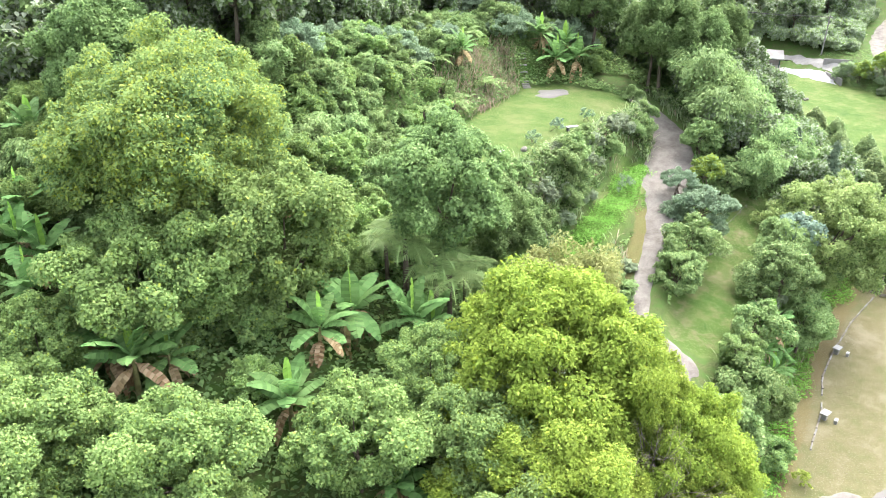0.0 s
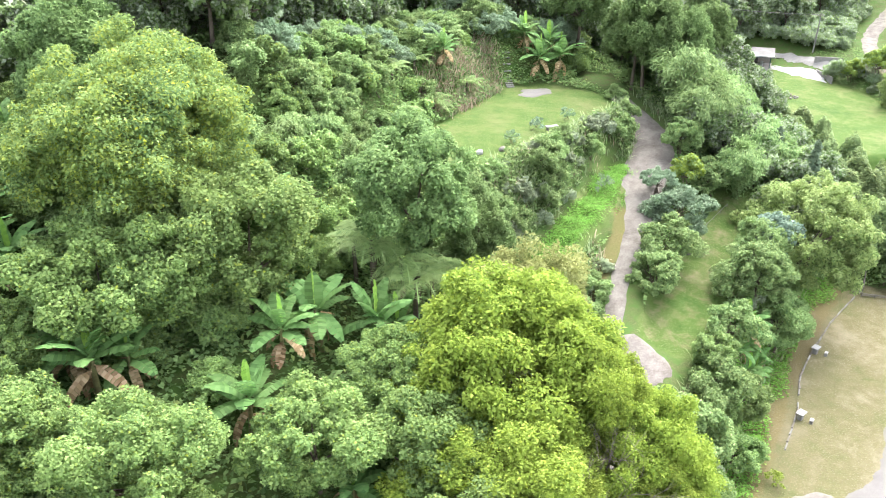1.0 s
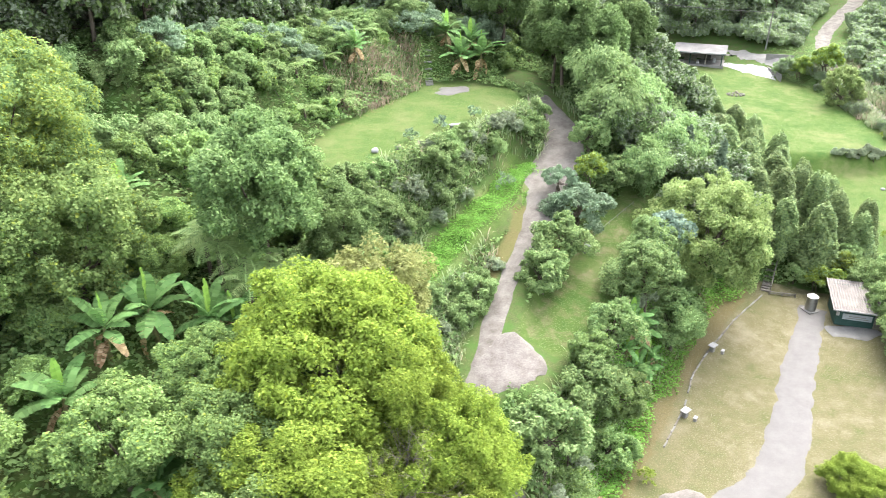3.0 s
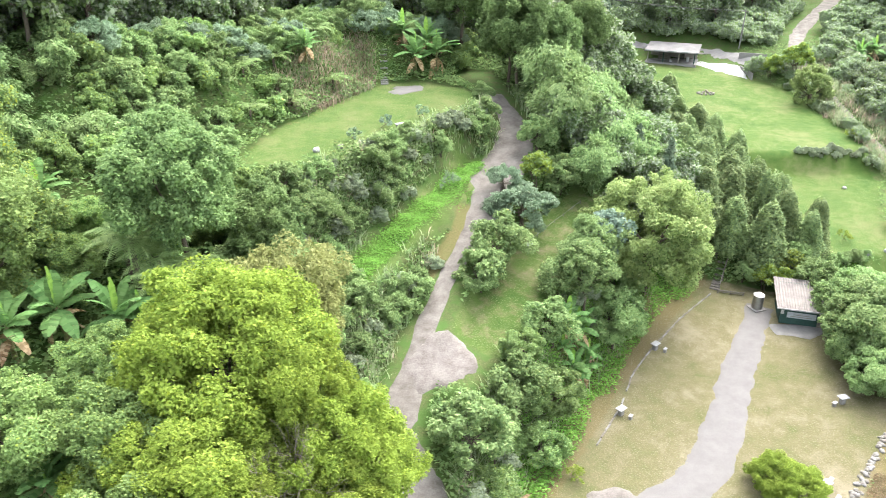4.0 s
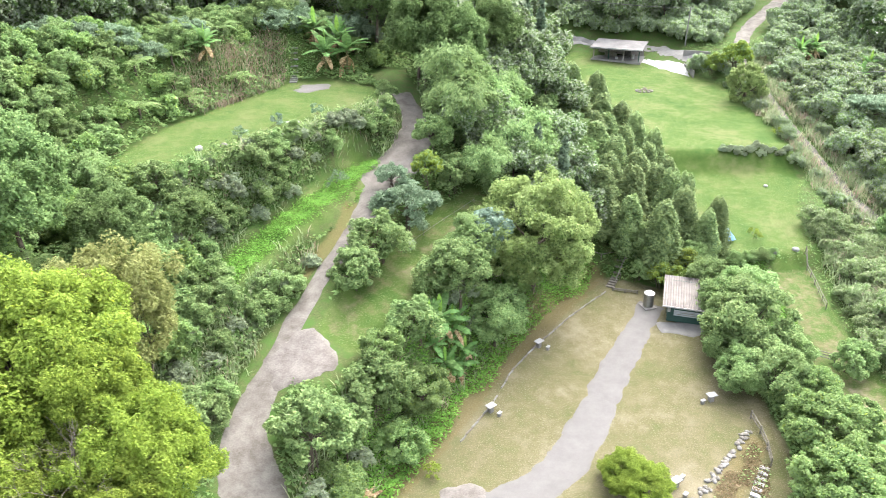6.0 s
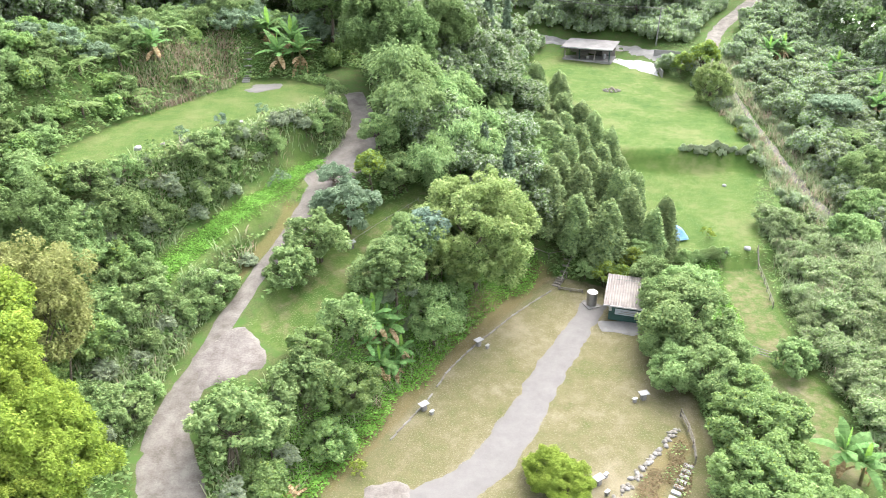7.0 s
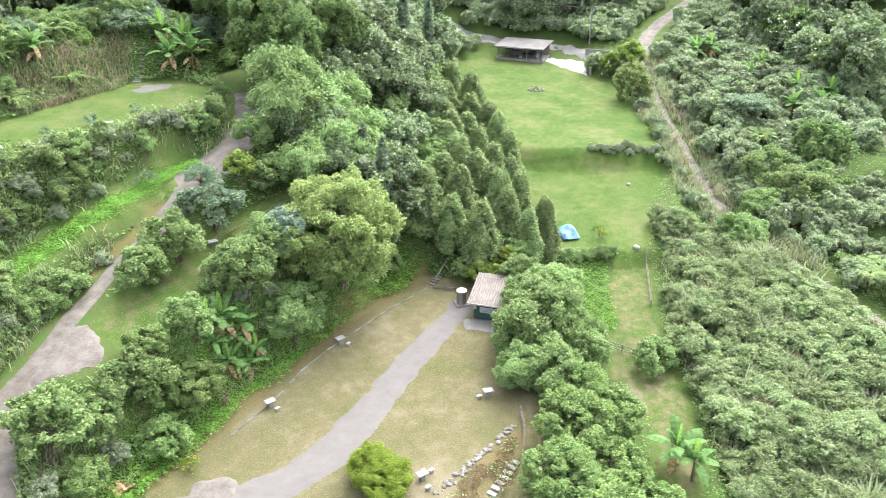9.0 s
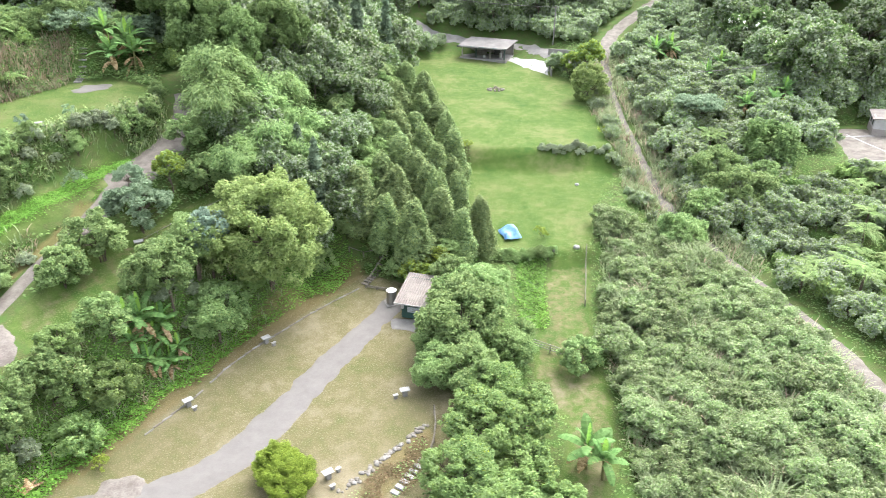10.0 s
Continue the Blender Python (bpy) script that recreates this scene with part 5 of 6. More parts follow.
def strewn(line, reach, gap):
    """Points close along a line."""
    lo, hi = line.min(0) - reach, line.max(0) + reach
    return scatter(lo[0], hi[0], lo[1], hi[1], gap, lambda x, y: along(line, x, y)[0] < reach * (0.82 + 0.18 * np.sin(0.8 * x + 1.7 * np.sin(0.37 * y))) * fill.uniform(0.6, 1.0, x.shape))


weeds("meadow_weeds", strewn(MEADOW, 2.2, 0.075), 0.2, 0.17, FRESH, "bright green low weeds on the bank beside the road", 3, width=0.5)
weeds("foot_weeds", strewn(FOOT, 3.0, 0.11), 0.6, 0.22, FRESH, "bright green creepers at the foot of the bank", 4, width=0.7)
BED = np.array([(63.4, 66, 0), (64.2, 71, 0), (64.6, 77, 0)], float)
weeds("bed_weeds", strewn(BED, 2.4, 0.12), 0.4, 0.2, FRESH, "lush green weeds in the bed below the lower lawn", 5, width=0.7)

WITHERED = leaf_material("withered_weeds", (0.045, 0.035, 0.018), (0.085, 0.064, 0.034), (0.14, 0.11, 0.065), sat=0.95)
SOIL_BED = np.array([(52.6, 45.4), (53.0, 43.2), (51.6, 39.6), (48.6, 37.6), (46.4, 38.6), (48.6, 41.4), (50.6, 43.6)], float)
weeds("bed_litter", scatter(46, 54, 37, 46, 0.13, lambda x, y: inside(SOIL_BED, x, y) & (np.sin(2.1 * x) + np.sin(1.7 * y) > -0.7)), 0.35, 0.18, WITHERED, "brown withered weeds on bare soil behind the edging stones", 7)
weeds("bed_seedlings", scatter(46, 54, 37, 46, 0.26, lambda x, y: inside(SOIL_BED, x, y) & (np.sin(1.6 * x + 1) + np.sin(2.3 * y) > 0.2)), 0.4, 0.2, SHRUB, "small green weeds on bare soil behind the edging stones", 8)
GRASS_DRY = leaf_material("dry_grass", (0.075, 0.085, 0.03), (0.09, 0.09, 0.043), (0.115, 0.105, 0.065), clump=0.3)
GRASS_GREEN = leaf_material("mown_grass", (0.045, 0.082, 0.015), (0.062, 0.10, 0.022), (0.09, 0.115, 0.037), clump=0.3)


def turf(name, poly, gap, material, label, seed, keep=None):
    """Short grass blades standing on a mown pad."""
    rng = np.random.default_rng(seed)
    lo, hi = poly.min(0), poly.max(0)
    p = scatter(lo[0] - 1, hi[0] + 1, lo[1] - 1, hi[1] + 1, gap, lambda x, y: (off(poly, x, y) < 0.7) & ((keep is None) or keep(x, y)))
    n = len(p)
    z = surface(p[:, 0], p[:, 1]) + 0.02
    q = np.c_[p, z]
    size = rng.uniform(0.10, 0.22, n)
    nn = unit(rng.normal(0, 0.5, (n, 3)) + np.array([0, 0, 2.2]))
    return tagged(new(name, quads_to_mesh(name, leaf_quads(q, nn, unit(rng.normal(0, 1, (n, 3))), size, size * 0.3), material)), label, "grass", kind="stuff")


DRIVE_LINE = np.c_[DRIVE, np.zeros(len(DRIVE))]
turf("lawn_grass", LAWN, 0.19, GRASS_DRY, "short dry yellowing grass of the front lawn", 11, lambda x, y: along(DRIVE_LINE, x, y)[0] > 1.5)
turf("terrace_grass", TERRACE, 0.22, GRASS_GREEN, "short green grass of the terrace lawn", 12)
turf("verge_grass", VERGE, 0.17, GRASS_GREEN, "short green grass beside the farm road", 13)
turf("field_grass", FIELD, 0.22, GRASS_GREEN, "short green grass of the lower lawn", 14)
turf("upper_grass", UPPER, 0.34, GRASS_GREEN, "short green grass of the upper lawn", 15)
turf("path_grass", STRIP, 0.2, GRASS_GREEN, "worn green grass of the path", 16)

thick = scatter(-2, 26, 50, 88, 0.16, lambda x, y: (off(TERRACE, x, y) > 0.3) & (off(TERRACE, x, y) < 6.5) & (along(MEADOW, x, y)[0] > 2.3) & (along(ROAD, x, y)[0] > 2.4) & (y < 50 + 1.5 * x) & (y > 46 + x))
weeds("bank_weeds", thick, 2.0, 0.36, SHRUB, "dense leafy growth covering the bank below the terrace", 6, 0.8)

# ---- built things ----
def block(bm, size, at=(0, 0, 0), turn=0.0, bevel=0.0, tilt=(0, 0)):
    """Adds a box, centred in plan and standing on at, to a bmesh."""
    m = pose(*at, tilt[0], tilt[1], turn) @ Matrix.Translation((0, 0, size[2] / 2)) @ Matrix.Diagonal((*size, 1))
    made = bmesh.ops.create_cube(bm, size=1, matrix=m)["verts"]
    if bevel:
        edges = list({e for v in made for e in v.link_edges})
        bmesh.ops.bevel(bm, geom=edges, offset=bevel, segments=1, affect="EDGES")
    return bm


def rod(bm, a, b, r, sides=8, r2=None):
    """Adds a round bar from a to b."""
    a, b = Vector(a), Vector(b)
    m = Matrix.Translation((a + b) / 2) @ (b - a).to_track_quat("Z", "Y").to_matrix().to_4x4()
    bmesh.ops.create_cone(bm, cap_ends=True, segments=sides, radius1=r, radius2=r if r2 is None else r2, depth=(b - a).length, matrix=m)
    return bm


def rock(bm, at, size, seed, turn=0.0):
    """Adds an uneven stone."""
    rng = random.Random(seed)
    made = bmesh.ops.create_icosphere(bm, subdivisions=2, radius=0.5, matrix=Matrix.Translation(at) @ Euler((0, 0, radians(turn))).to_matrix().to_4x4() @ Matrix.Diagonal((*size, 1)))["verts"]
    for v in made:
        v.co += (v.co - Vector(at)) * 0.28 * noise.noise(v.co * 1.7 / max(size) + Vector((seed, 0, 0)))
    return bm


def piece(name, bm, material, parent, label=""):
    me = bpy.data.meshes.new(name)
    bm.to_mesh(me)
    bm.free()
    me.materials.append(material)
    return part(name, me, parent, label)


def base(name, label, category, x, y, turn=0.0, z=None, group="", lift=0.0):
    ob = tagged(new(name), label, category, group)
    ob.matrix_basis = pose(x, y, (float(surface(x, y)) if z is None else z) + lift, 0, 0, turn)
    return ob


def bm_new():
    return bmesh.new()


# the hut at the head of the lawn
hut = base("hut", "small dark green hut with a faded sloping sheet roof", "hut", 49.75, 61.75, -16, lift=0.08)
W_HUT, D_HUT = 4.6, 3.6
piece("wall", block(bm_new(), (W_HUT, 0.14, 2.1), (W_HUT / 2, 0.07, 0)), GREEN_PAINT, hut)
piece("wall", block(bm_new(), (W_HUT, 0.14, 2.75), (W_HUT / 2, D_HUT - 0.07, 0)), GREEN_PAINT, hut)
for x in (0.07, W_HUT - 0.07):
    bm = bm_new()
    f = [bm.verts.new((x + dx, yy, zz)) for dx in (-0.07, 0.07) for yy, zz in ((0.14, 0), (D_HUT - 0.14, 0), (D_HUT - 0.14, 2.72), (0.14, 2.12))]
    for quad in ((0, 1, 2, 3), (7, 6, 5, 4), (0, 4, 5, 1), (1, 5, 6, 2), (2, 6, 7, 3), (3, 7, 4, 0)):
        bm.faces.new([f[q] for q in quad])
    piece("wall", bm, GREEN_PAINT, hut)
bm = bm_new()
cols = 46
top = []
for i in range(cols + 1):
    x = -0.55 + (W_HUT + 1.1) * i / cols
    wave = 0.03 * math.cos(i * math.pi)
    top.append([bm.verts.new((x, yy, 2.16 + 0.165 * yy + wave + 0.02)) for yy in (-0.75, 0.6, 0.62, 2.2, 2.22, D_HUT + 0.65)])
for a, b in zip(top[:-1], top[1:]):
    for j in range(5):
        bm.faces.new((a[j], b[j], b[j + 1], a[j + 1]))
roof = piece("roof", bm, SHEET_ROOF, hut, "faded brown-grey ribbed roofing sheets")
roof.modifiers.new("thickness", "SOLIDIFY").thickness = 0.03
piece("fascia", block(bm_new(), (W_HUT + 1.14, 0.05, 0.14), (W_HUT / 2, -0.77, 1.93)), WHITE_WALL, hut, "pale eaves board")
banner = piece("banner", block(bm_new(), (2.6, 0.03, 0.62), (1.9, -0.03, 0.72)), SIGN_WHITE, hut, "white banner with faint lines of writing")
for j in range(2):
    piece("text_bar", block(bm_new(), (2.0 - 0.5 * j, 0.008, 0.07), (1.9, -0.052, 0.86 + 0.2 * j)), GREY_WALL, banner)
piece("door", block(bm_new(), (0.8, 0.05, 1.85), (3.8, -0.02, 0.02), bevel=0.01), TIMBER, hut)
piece("meter_box", block(bm_new(), (0.28, 0.16, 0.4), (0.12, -0.1, 1.1), bevel=0.02), WHITE_WALL, hut, "white meter box on the corner")

tank = base("water_tank", "ribbed stainless steel water tank with a bright lid beside the hut", "water tank", 48.55, 64.3, 20)
tank.matrix_basis = tank.matrix_basis @ Matrix.Diagonal((0.86, 0.86, 0.86, 1))
bm = bm_new()
steps = 22
prev = None
for i in range(steps + 1):
    z, r = 0.12 + 1.75 * i / steps, 0.6 + 0.015 * (i % 2)
    ring = [bm.verts.new((r * math.cos(a), r * math.sin(a), z)) for a in (k * math.pi / 14 for k in range(28))]
    if prev:
        for k in range(28):
            bm.faces.new((prev[k], prev[(k + 1) % 28], ring[(k + 1) % 28], ring[k]))
    prev = ring
piece("body", bm, STEEL, tank)
bm = bm_new()
bmesh.ops.create_cone(bm, cap_ends=True, segments=28, radius1=0.63, radius2=0.22, depth=0.2, matrix=Matrix.Translation((0, 0, 1.97)))
bmesh.ops.create_cone(bm, cap_ends=True, segments=20, radius1=0.22, radius2=0.2, depth=0.1, matrix=Matrix.Translation((0, 0, 2.1)))
piece("lid", bm, LID, tank, "bright domed lid")
piece("plinth", block(bm_new(), (1.6, 1.6, 0.34), (0, 0, -0.2), bevel=0.03), CONCRETE, tank)


def picnic_table(x, y, turn, stools):
    t = base("stone_table", "white square concrete table on a stout grey base", "table", x, y, turn, group="tables on the lawn")
    piece("tabletop", block(bm_new(), (0.86, 0.62, 0.09), (0, 0, 0.62), bevel=0.025), WHITE_STONE, t)
    piece("pedestal", block(bm_new(), (0.42, 0.38, 0.66), (0, 0, -0.04), bevel=0.03), CONCRETE, t)
    for dx, dy in stools:
        s = base("stone_stool", "low pale concrete stool beside the table", "stool", *(Vector((x, y)) + Matrix.Rotation(radians(turn), 2) @ Vector((dx, dy))), turn + 10, group="stools on the lawn")
        piece("seat", block(bm_new(), (0.46, 0.28, 0.08), (0, 0, 0.32), bevel=0.02), WHITE_STONE, s)
        piece("foot", block(bm_new(), (0.3, 0.24, 0.36), (0, 0, -0.04), bevel=0.02), CONCRETE, s)


picnic_table(24.7, 61.5, 30, [])
picnic_table(31.75, 49.35, 40, [(0.2, -0.85)])
picnic_table(36.75, 58.0, 40, [(0.35, -0.85)])
picnic_table(50.6, 50.2, 15, [(-0.85, -0.1)])
picnic_table(45.1, 41.0, 35, [(0.95, 0.15), (-0.2, -1.1)])

# kerb of logs and stones along the foot of the bank
KERB = np.array([(29.2, 46.0), (31.9, 50.2), (34.0, 54.7), (36.4, 58.0), (40.5, 62.9), (45.0, 67.3)], float)
kerb = tagged(new("kerb"), "low broken kerb of pale logs and stones along the lawn", "kerb", kind="structure")
seg = np.r_[0, np.cumsum(np.hypot(*np.diff(KERB, axis=0).T))]
rng = random.Random(5)
shapes = []
for j in range(4):
    me = bpy.data.meshes.new("kerb_stone")
    bm = block(bm_new(), (0.93, 0.13, 0.16), (0, 0, -0.06), bevel=0.03)
    for v in bm.verts:
        v.co += Vector((rng.uniform(-0.04, 0.04), rng.uniform(-0.03, 0.03), rng.uniform(-0.02, 0.02)))
    bm.to_mesh(me)
    bm.free()
    me.materials.append(TIMBER if j % 2 else CONCRETE)
    shapes.append(me)
for j, at in enumerate(np.arange(0.3, seg[-1], 0.92)):
    if rng.random() < 0.06:
        continue
    x, y = np.interp(at, seg, KERB[:, 0]), np.interp(at, seg, KERB[:, 1])
    x2, y2 = np.interp(at + 0.1, seg, KERB[:, 0]), np.interp(at + 0.1, seg, KERB[:, 1])
    o = part("kerb_stone", shapes[j % 4], kerb)
    o.matrix_basis = pose(x, y, float(surface(x, y)) + 0.02, 0, 0, math.degrees(math.atan2(y2 - y, x2 - x)) + rng.uniform(-5, 5))


def stair(name, label, a, b, treads, wide, material, rise, rail=False):
    """Steps up a slope from a to b."""
    (x0, y0), (x1, y1) = a, b
    turn = math.degrees(math.atan2(y1 - y0, x1 - x0)) - 90
    st = tagged(new(name), label, "steps")
    st.matrix_basis = pose(x0, y0, float(surface(x0, y0)), 0, 0, turn)
    run = math.hypot(x1 - x0, y1 - y0) / treads
    for j in range(treads):
        d = (j + 0.5) * run
        px, py = x0 + (x1 - x0) * (j + 0.5) / treads, y0 + (y1 - y0) * (j + 0.5) / treads
        z = float(surface(px, py)) - float(surface(x0, y0))
        piece("tread", block(bm_new(), (wide, run * 0.62, 0.16), (0, d, z - 0.02), bevel=0.02), material, st)
    if rail:
        top = float(surface(x1, y1)) - float(surface(x0, y0))
        length = math.hypot(x1 - x0, y1 - y0)
        piece("handrail", rod(bm_new(), (wide * 0.62, 0, 0.85), (wide * 0.62, length, top + 0.85), 0.05), TIMBER, st)
        for k in (0.02, 0.5, 0.98):
            px, py = x0 + (x1 - x0) * k, y0 + (y1 - y0) * k
            z = float(surface(px, py)) - float(surface(x0, y0))
            piece("post", rod(bm_new(), (wide * 0.62, length * k, z - 0.3), (wide * 0.62, length * k, z + 0.9), 0.05), TIMBER, st)
    return st


stair("garden_steps", "weathered timber steps with a pole handrail up the bank", (45.3, 67.8), (47.2, 71.4), 8, 0.85, TIMBER, 0.2, True)
stair("stone_steps", "narrow concrete steps climbing from the terrace lawn", (9.9, 86.0), (9.5, 90.5), 9, 0.9, CONCRETE, 0.25)
stair("slab_steps", "white slab steps going down beside the lawn", (52.5, 42.8), (50.2, 39.2), 7, 0.72, WHITE_STONE, 0.1)


def rail_fence(name, label, points, high, rails, material, thick=0.045, gap=1.8):
    """Posts and rails over the land."""
    f = tagged(new(name), label, "fence")
    pts = np.asarray(points, float)
    s = np.r_[0, np.cumsum(np.hypot(*np.diff(pts, axis=0).T))]
    n = max(2, int(s[-1] / gap) + 1)
    at = np.linspace(0, s[-1], n)
    P = [(float(np.interp(a, s, pts[:, 0])), float(np.interp(a, s, pts[:, 1]))) for a in at]
    P = [(x, y, float(surface(x, y))) for x, y in P]
    for x, y, z in P:
        piece("post", rod(bm_new(), (x, y, z - 0.3), (x, y, z + high + 0.08), thick * 1.2), material, f)
    for j in range(rails):
        h = high * (j + 1) / rails
        for a, b in zip(P[:-1], P[1:]):
            piece("rail", rod(bm_new(), (a[0], a[1], a[2] + h), (b[0], b[1], b[2] + h), thick), material, f)
    return f


rail_fence("pole_rail", "low weathered pole rail at the head of the lawn", [(45.6, 67.3), (48.0, 66.6)], 0.35, 2, TIMBER, 0.06, 1.2)
rail_fence("pole_rail", "weathered pole rail at the top of the steps", [(43.4, 71.6), (46.6, 71.6)], 0.6, 1, TIMBER, 0.05, 1.6)
rail_fence("pole_rail", "grey pole rail along the lawn's edge", [(53.2, 48.0), (53.4, 45.4), (52.9, 42.8)], 0.75, 2, TIMBER, 0.05, 1.4)
rail_fence("bamboo_fence", "pale bamboo rail fence across the grass path", [(63.3, 62.2), (66.6, 60.2)], 0.9, 3, CONCRETE, 0.045, 1.3)
rail_fence("garden_fence", "low dark fence along the grass path", [(71.6, 79.5), (70.9, 75.0), (69.9, 69.5)], 0.8, 2, TIMBER, 0.04, 1.5)
rail_fence("field_rail", "pale low rail by the roadside grass", [(24.8, 62.4), (27.6, 65.8), (30.8, 69.4)], 0.3, 1, CONCRETE, 0.02, 1.4)

# stones
RIM = np.array([(53.0, 47.2), (51.4, 45.7), (50.2, 44.2), (48.9, 42.8), (47.5, 41.3), (46.0, 39.8)], float)
rng = random.Random(31)
for j in range(84):
    k = 0.3 + 4.7 * rng.random()
    i0 = int(k)
    x, y = RIM[i0] * (1 - k + i0) + RIM[min(i0 + 1, 5)] * (k - i0) + np.array([rng.uniform(-0.12, 0.42), rng.uniform(-0.36, 0.1)])
    s = rng.uniform(0.2, 0.52)
    st = tagged(new("edging_stone"), "rough pale edging stone at the lawn's rim", "stone", "edging stones")
    st.matrix_basis = pose(x, y, float(surface(x, y)), 0, 0, 37 * j)
    piece("stone", rock(bm_new(), (0, 0, s * 0.12), (s, s * 0.75, s * 0.6), j), STONE if j % 3 else CONCRETE, st)
for x, y, s, mat, label in [(70.4, 79.7, 0.9, WHITE_STONE, "pale round boulder beside the grass path"), (67.6, 78.9, 0.6, WHITE_STONE, "pale round boulder beside the grass path"), (73.0, 96.5, 0.6, WHITE_STONE, "white stone on the lower lawn"), (5.3, 63.8, 0.8, WHITE_STONE, "white boulder on the terrace lawn"),
                            (7.4, 64.6, 0.8, STONE, "reddish boulder on the terrace lawn"), (58.6, 79.9, 0.6, WHITE_STONE, "pale round boulder beside the grass path")]:
    st = tagged(new("boulder"), label, "stone")
    st.matrix_basis = pose(x, y, float(surface(x, y)), 0, 0, x * 7)
    piece("stone", rock(bm_new(), (0, 0, 0.15), (s, s * 0.75, s * 0.7), int(x)), mat, st)
bench = base("white_bench", "low white stone bench on the terrace lawn", "bench", 12.7, 70.6, 20)
piece("seat", block(bm_new(), (1.3, 0.5, 0.1), (0, 0, 0.34), bevel=0.02), WHITE_STONE, bench)
for dx in (-0.45, 0.45):
    piece("leg", block(bm_new(), (0.16, 0.4, 0.4), (dx, 0, -0.05), bevel=0.02), CONCRETE, bench)

# the blue tarpaulin on the lower lawn
tarp = tagged(new("tarpaulin"), "crumpled blue tarpaulin over a low heap on the grass", "tarpaulin")
tarp.matrix_basis = pose(62.4, 82.8, float(surface(62.4, 82.8)), 0, 0, 12)
g = np.linspace(-1, 1, 15)
U, V2 = np.meshgrid(g, g)
hump = 1.15 * np.clip(1.15 - np.maximum(np.abs(U), np.abs(V2)) ** 3, 0, 1) * (0.75 + 0.25 * np.sin(3 * U + 2 * V2)) + 0.06 * np.sin(7 * U) * np.sin(6 * V2) + 0.03
idx = (np.arange(14)[:, None] * 15 + np.arange(14)[None, :]).ravel()
part("sheet", quick_mesh("sheet", np.stack([U * (1.15 + 0.1 * np.sin(3 * V2)), V2 * 1.5, hump], -1).reshape(-1, 3), np.stack([idx, idx + 1, idx + 16, idx + 15], 1), TARP, smooth=True), tarp)

# fire pit on the upper lawn
pit = base("fire_pit", "ring of stones heaped with burnt logs on the upper lawn", "fire pit", 63.2, 129.4)
for j in range(11):
    a = j * 2 * math.pi / 11
    piece("stone", rock(bm_new(), (1.35 * math.cos(a), 0.95 * math.sin(a), 0.1), (0.55, 0.42, 0.35), j + 20, 30 * j), STONE, pit)
for j in range(6):
    a = j * 1.1
    piece("log", rod(bm_new(), (0.8 * math.cos(a), 0.6 * math.sin(a), 0.08), (-0.3 * math.cos(a), -0.3 * math.sin(a), 0.5 + 0.05 * j), 0.09, 8, 0.06), TIMBER if j % 2 else DEAD_WOOD, pit)

# the open shed at the head of the upper lawn
shed = base("open_shed", "open-sided shed with a flat pale roof on green posts", "shed", 57.4, 149.2, -22, lift=0.0)
WS, DS = 9.2, 6.2
piece("floor_slab", block(bm_new(), (WS + 0.6, DS + 0.6, 1.2), (WS / 2, DS / 2, -1.0), bevel=0.03), CONCRETE, shed)
for k in range(4):
    for yy in (0.15, DS - 0.15):
        piece("post", block(bm_new(), (0.2, 0.2, 2.3 + 0.1 * (yy > 1)), (0.15 + (WS - 0.3) * k / 3, yy, 0.2), bevel=0.015), GREEN_PAINT if k % 2 else GREY_WALL, shed)
piece("back_wall", block(bm_new(), (WS, 0.15, 2.35), (WS / 2, DS - 0.4, 0.2)), GREY_WALL, shed)
piece("roof", block(bm_new(), (WS + 1.0, DS + 2.2, 0.16), (WS / 2, DS / 2 - 0.2, 2.6), tilt=(2.5, 0), bevel=0.02), SHED_ROOF, shed, "flat pale concrete roof with dark stains")
piece("roof_edge", block(bm_new(), (WS + 1.04, 0.08, 0.3), (WS / 2, -1.12, 2.36)), GREEN_PAINT, shed, "dark green fascia board")
piece("counter", block(bm_new(), (2.4, 0.7, 0.9), (3.0, 3.4, 0.2), bevel=0.02), TIMBER, shed)
piece("cupboard", block(bm_new(), (1.2, 0.6, 1.5), (6.2, 4.6, 0.2), bevel=0.02), DARK, shed)
piece("barrel", rod(bm_new(), (7.6, 2.4, 0.2), (7.6, 2.4, 1.1), 0.3, 14), WHITE_STONE, shed)
piece("stool", block(bm_new(), (0.5, 0.5, 0.5), (4.6, 1.0, 0.2), bevel=0.04), WHITE_STONE, shed)

# lane behind the shed, with its wall and gate
ribbon("lane", LANE, 1.3, CONCRETE, "pale narrow lane behind the open shed", 0.12, 0.15, seed=9)
wall = tagged(new("gate_wall"), "low weathered concrete wall by the lawn's corner", "wall", kind="structure")
for a, b in [((74.2, 137.2), (74.3, 144.6)), ((74.6, 146.4), (79.4, 144.8))]:
    x, y = (a[0] + b[0]) / 2, (a[1] + b[1]) / 2
    o = piece("wall_panel", block(bm_new(), (math.hypot(b[0] - a[0], b[1] - a[1]), 0.22, 1.6), (0, 0, 0), bevel=0.02), CONCRETE, wall)
    o.matrix_basis = pose(x, y, float(surface(x, y)) - 0.9, 0, 0, math.degrees(math.atan2(b[1] - a[1], b[0] - a[0])))


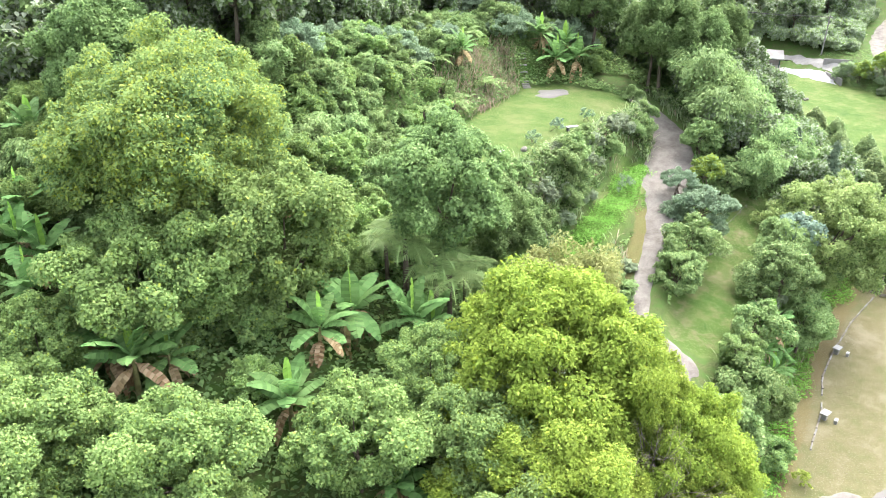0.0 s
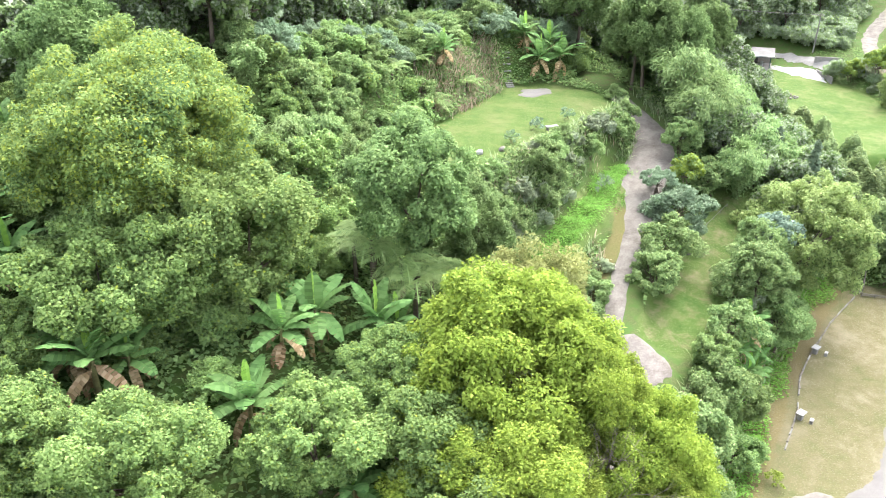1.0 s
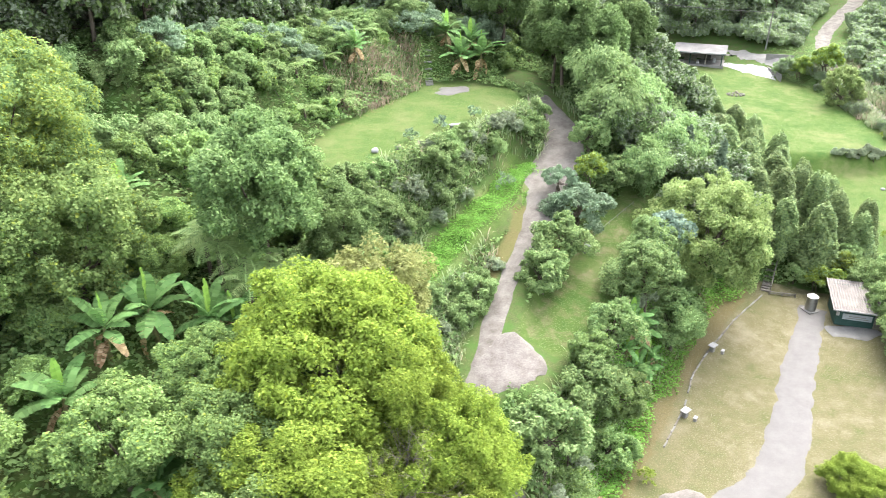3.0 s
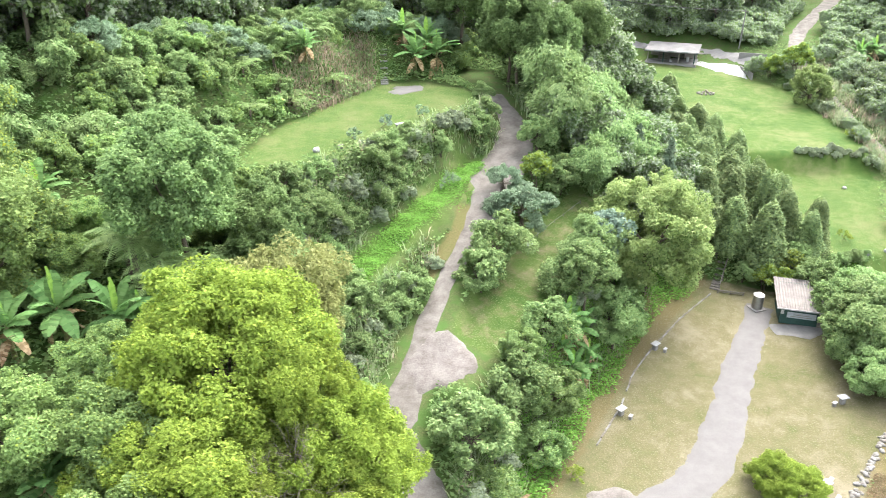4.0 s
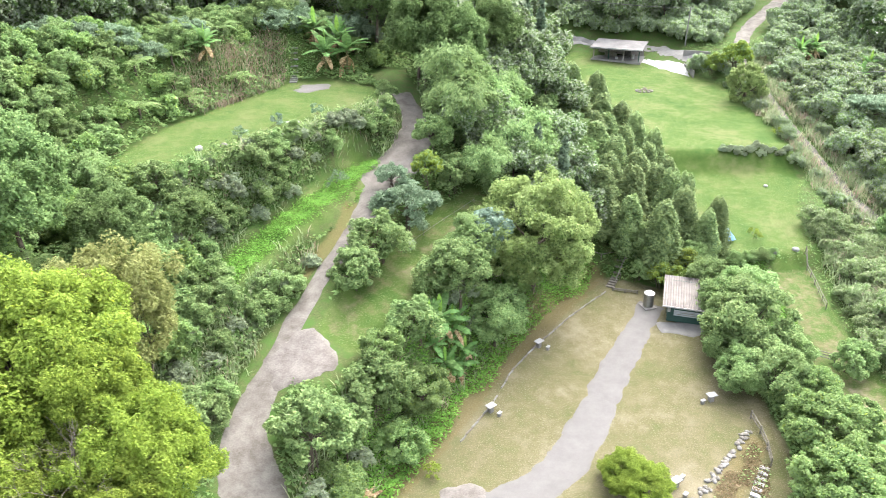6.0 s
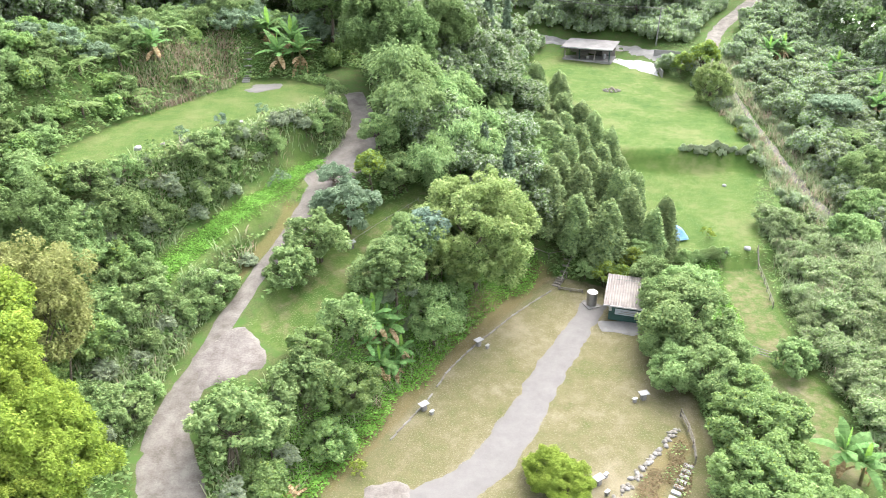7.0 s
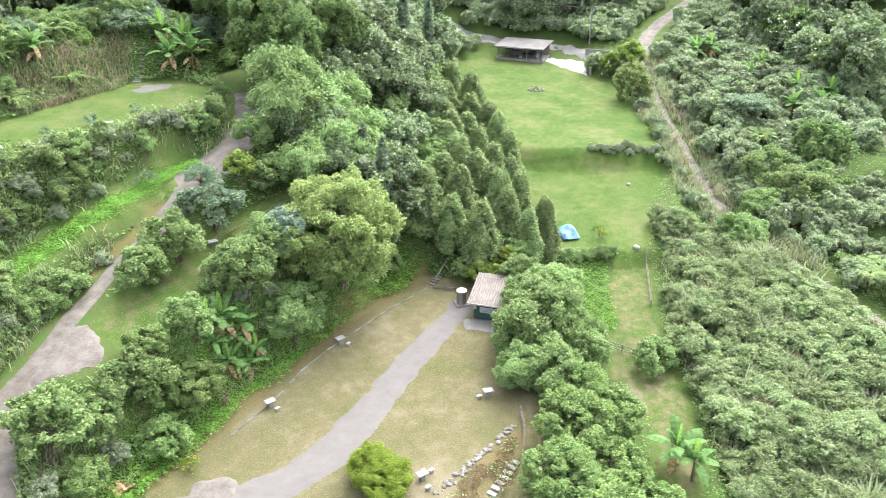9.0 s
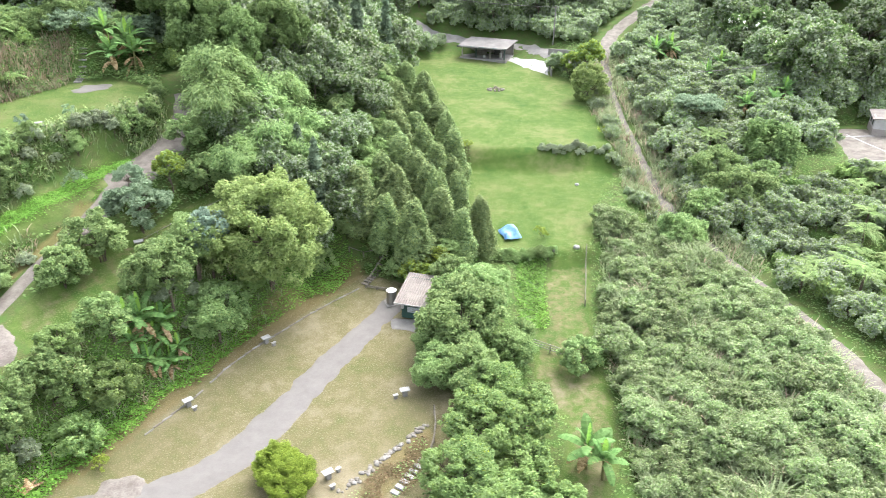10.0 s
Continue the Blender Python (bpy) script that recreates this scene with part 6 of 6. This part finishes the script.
def utility_pole(x, y, high, lean, label, arms=True, z=None):
    p = base("utility_pole", label, "utility pole", x, y, 15, z)
    p.matrix_basis = p.matrix_basis @ pose(0, 0, 0, 0, lean, 0)
    piece("mast", rod(bm_new(), (0, 0, -1), (0, 0, high), 0.16, 12, 0.10), CONCRETE, p)
    if arms:
        piece("crossarm", block(bm_new(), (1.5, 0.1, 0.1), (0, 0.12, high - 0.5)), TIMBER, p)
        for dx in (-0.6, 0.0, 0.6):
            piece("insulator", rod(bm_new(), (dx, 0.12, high - 0.4), (dx, 0.12, high - 0.18), 0.05), WHITE_STONE, p)
    return p


utility_pole(76.0, 150.5, 7.5, 1, "slim grey concrete utility pole above the lane")
utility_pole(121.6, 128.0, 7.0, 14, "leaning grey utility pole in the wood")
utility_pole(129.5, 127.0, 8.0, 4, "slim grey concrete utility pole in the wood")
post = base("wooden_post", "short leaning wooden post among ferns", "post", 95.2, 74.6)
piece("shaft", rod(bm_new(), (0, 0, -0.5), (0.25, 0, 2.6), 0.16, 10, 0.13), BARK, post)


def cable(a, b, sag, label):
    curve = bpy.data.curves.new("cable", "CURVE")
    curve.dimensions, curve.bevel_depth = "3D", 0.025
    line = curve.splines.new("POLY")
    line.points.add(20)
    for j in range(21):
        k = j / 20
        line.points[j].co = (*(Vector(a).lerp(Vector(b), k) - Vector((0, 0, sag * 4 * k * (1 - k)))), 1)
    curve.materials.append(WIRE)
    return tagged(new("overhead_cable", curve), label, "cable")


zp = float(surface(76.0, 150.5)) + 7.2
for d in (-0.6, 0.0, 0.6):
    cable((76 + d, 150.6, zp), (30 + d, 158, zp + 5), 1.2, "thin black overhead cable strung between poles")
    cable((121.6 + d, 128, float(surface(121.6, 128)) + 6.6), (90 + d, 112, float(surface(90, 112)) + 9.5), 1.0, "thin black overhead cable strung between poles")

# the small house at the edge of the yard
house = base("small_house", "small white house with a grey base and pale sheet roof", "house", 123.4, 113.6, -20)
WH, DH = 7.0, 4.5
for at, size in (((WH / 2, 0.1, 0), (WH, 0.2)), ((WH / 2, DH - 0.1, 0), (WH, 0.2)), ((0.1, DH / 2, 0), (0.2, DH - 0.4)), ((WH - 0.1, DH / 2, 0), (0.2, DH - 0.4))):
    lower = piece("wall", block(bm_new(), (*size, 3.4), (at[0], at[1], -0.4)), WHITE_WALL, house)
for at, size in (((WH / 2, -0.03, 0), (WH + 0.1, 0.06)), ((-0.03, DH / 2, 0), (0.06, DH + 0.1))):
    piece("dado", block(bm_new(), (*size, 1.5), (at[0], at[1], -0.4)), GREY_WALL, house, "grey painted lower wall")
piece("roof", block(bm_new(), (WH + 0.8, DH + 0.8, 0.14), (WH / 2, DH / 2, 3.1), tilt=(3, -4), bevel=0.02), SHEET_ROOF, house, "pale sheet roof")
for yy in (1.1, 2.9):
    w = piece("window", block(bm_new(), (0.06, 0.75, 0.8), (-0.03, yy, 1.5)), TIMBER, house)
    piece("pane", block(bm_new(), (0.02, 0.62, 0.68), (-0.07, yy, 1.56)), GLASS_DARK, w)
# white lines in the yard
for a, b in [((119.4, 113.6), (121.6, 104.6)), ((114.6, 101.4), (126, 101.6)), ((118, 112.6), (124, 113.0))]:
    ribbon("yard_kerb", np.array([(*a, 0), (*b, 0)]), 0.12, WHITE_STONE, "pale concrete edging strip in the yard", 0.16, 0.02, category="kerb")


# a bare tree among the yellow-green ones
def twigs(rng, start, way, length, r, depth, out):
    """Branches that fork and fork again."""
    mid = start + way * length * 0.5 + rng.normal(0, 0.06 * length, 3)
    end = start + way * length + rng.normal(0, 0.08 * length, 3)
    out.append(([tuple(start), tuple(mid), tuple(end)], [r, r * 0.8, r * 0.55]))
    if depth:
        for _ in range(3):
            w = unit(way + rng.normal(0, 0.42, 3) + np.array([0, 0, 0.15]))
            twigs(rng, end, w, length * rng.uniform(0.55, 0.75), r * 0.5, depth - 1, out)


def bare_tree(x, y, high, seed):
    t = base("bare_tree", "leafless grey tree with a bush of thin dry twigs", "tree", x, y)
    out, rng = [], np.random.default_rng(seed)
    for _ in range(3):
        twigs(rng, np.array([0, 0, -0.5]) + rng.normal(0, 0.15, 3) * np.array([1, 1, 0]), unit(np.array([0, 0, 1.0]) + rng.normal(0, 0.12, 3)), high * 0.45, 0.10, 4, out)
    part("crown", limb_mesh("crown", out, DEAD_WOOD, 5), t)


bare_tree(9.2, 27.2, 8.2, 3)
bare_tree(9.9, 28.4, 7.6, 4)

# a heap of dry palm leaves by the lawn's corner
heap = base("leaf_heap", "heap of pale dry leaves on the grass", "leaf heap", 22.0, 40.2)
rng = random.Random(9)
for j in range(14):
    o = part("dry_leaf", blade_leaf("dry_leaf", rng.uniform(0.8, 1.3), 0.16, 0.5, BANANA_DEAD, 300 + j, 0.8), heap)
    o.matrix_basis = pose(rng.uniform(-0.5, 0.5), rng.uniform(-0.5, 0.5), 0.1 + 0.02 * j, rng.uniform(-20, 20), rng.uniform(-10, 15), rng.uniform(0, 360))
patch("pale_pad", [(27.2, 39.2), (27.4, 41.0), (29.0, 41.6), (30.8, 41.2), (31.2, 39.6), (29.4, 38.4)], SLAB, "pale concrete pad where the drive meets the lawn", 0.09, seed=21, wobble=0.15)


def sapling(x, y, r, leaves, label, seed):
    t = make_tree("sapling", label, "shrub", leaves, lobe_crown(seed, r * 1.2, r, 6, 420, 0.17, 0.36, 0.70, -0.2, 0.5), r * 0.75, 0.025, seed, 2, limbs=3, core=0.25)
    t.matrix_basis = pose(x, y, float(surface(x, y)), 0, 0, seed * 40)
    return t


sapling(26.8, 42.3, 0.7, LIME, "small yellow-green sapling at the lawn's edge", 51)
sapling(66.3, 82.4, 0.9, LIME, "small yellow-green bush on the lower lawn", 52)
sapling(8.3, 66.6, 0.7, GREY, "small grey-green shrub on the terrace lawn", 53)
sapling(11.2, 70.4, 0.8, BLUE, "small blue-green shrub beside the white bench", 54)
sapling(14.6, 73.6, 0.8, GREY, "small grey-green shrub on the terrace lawn", 55)
sapling(78.8, 107.6, 1.0, LIME, "small yellow-green bush at the upper lawn's corner", 56)
sapling(57.6, 103.2, 0.8, LIME, "small yellow-green bush at the upper lawn's edge", 57)
sapling(17.2, 66.2, 0.9, GREY, "thin grey-green shrub on the green bank", 58)
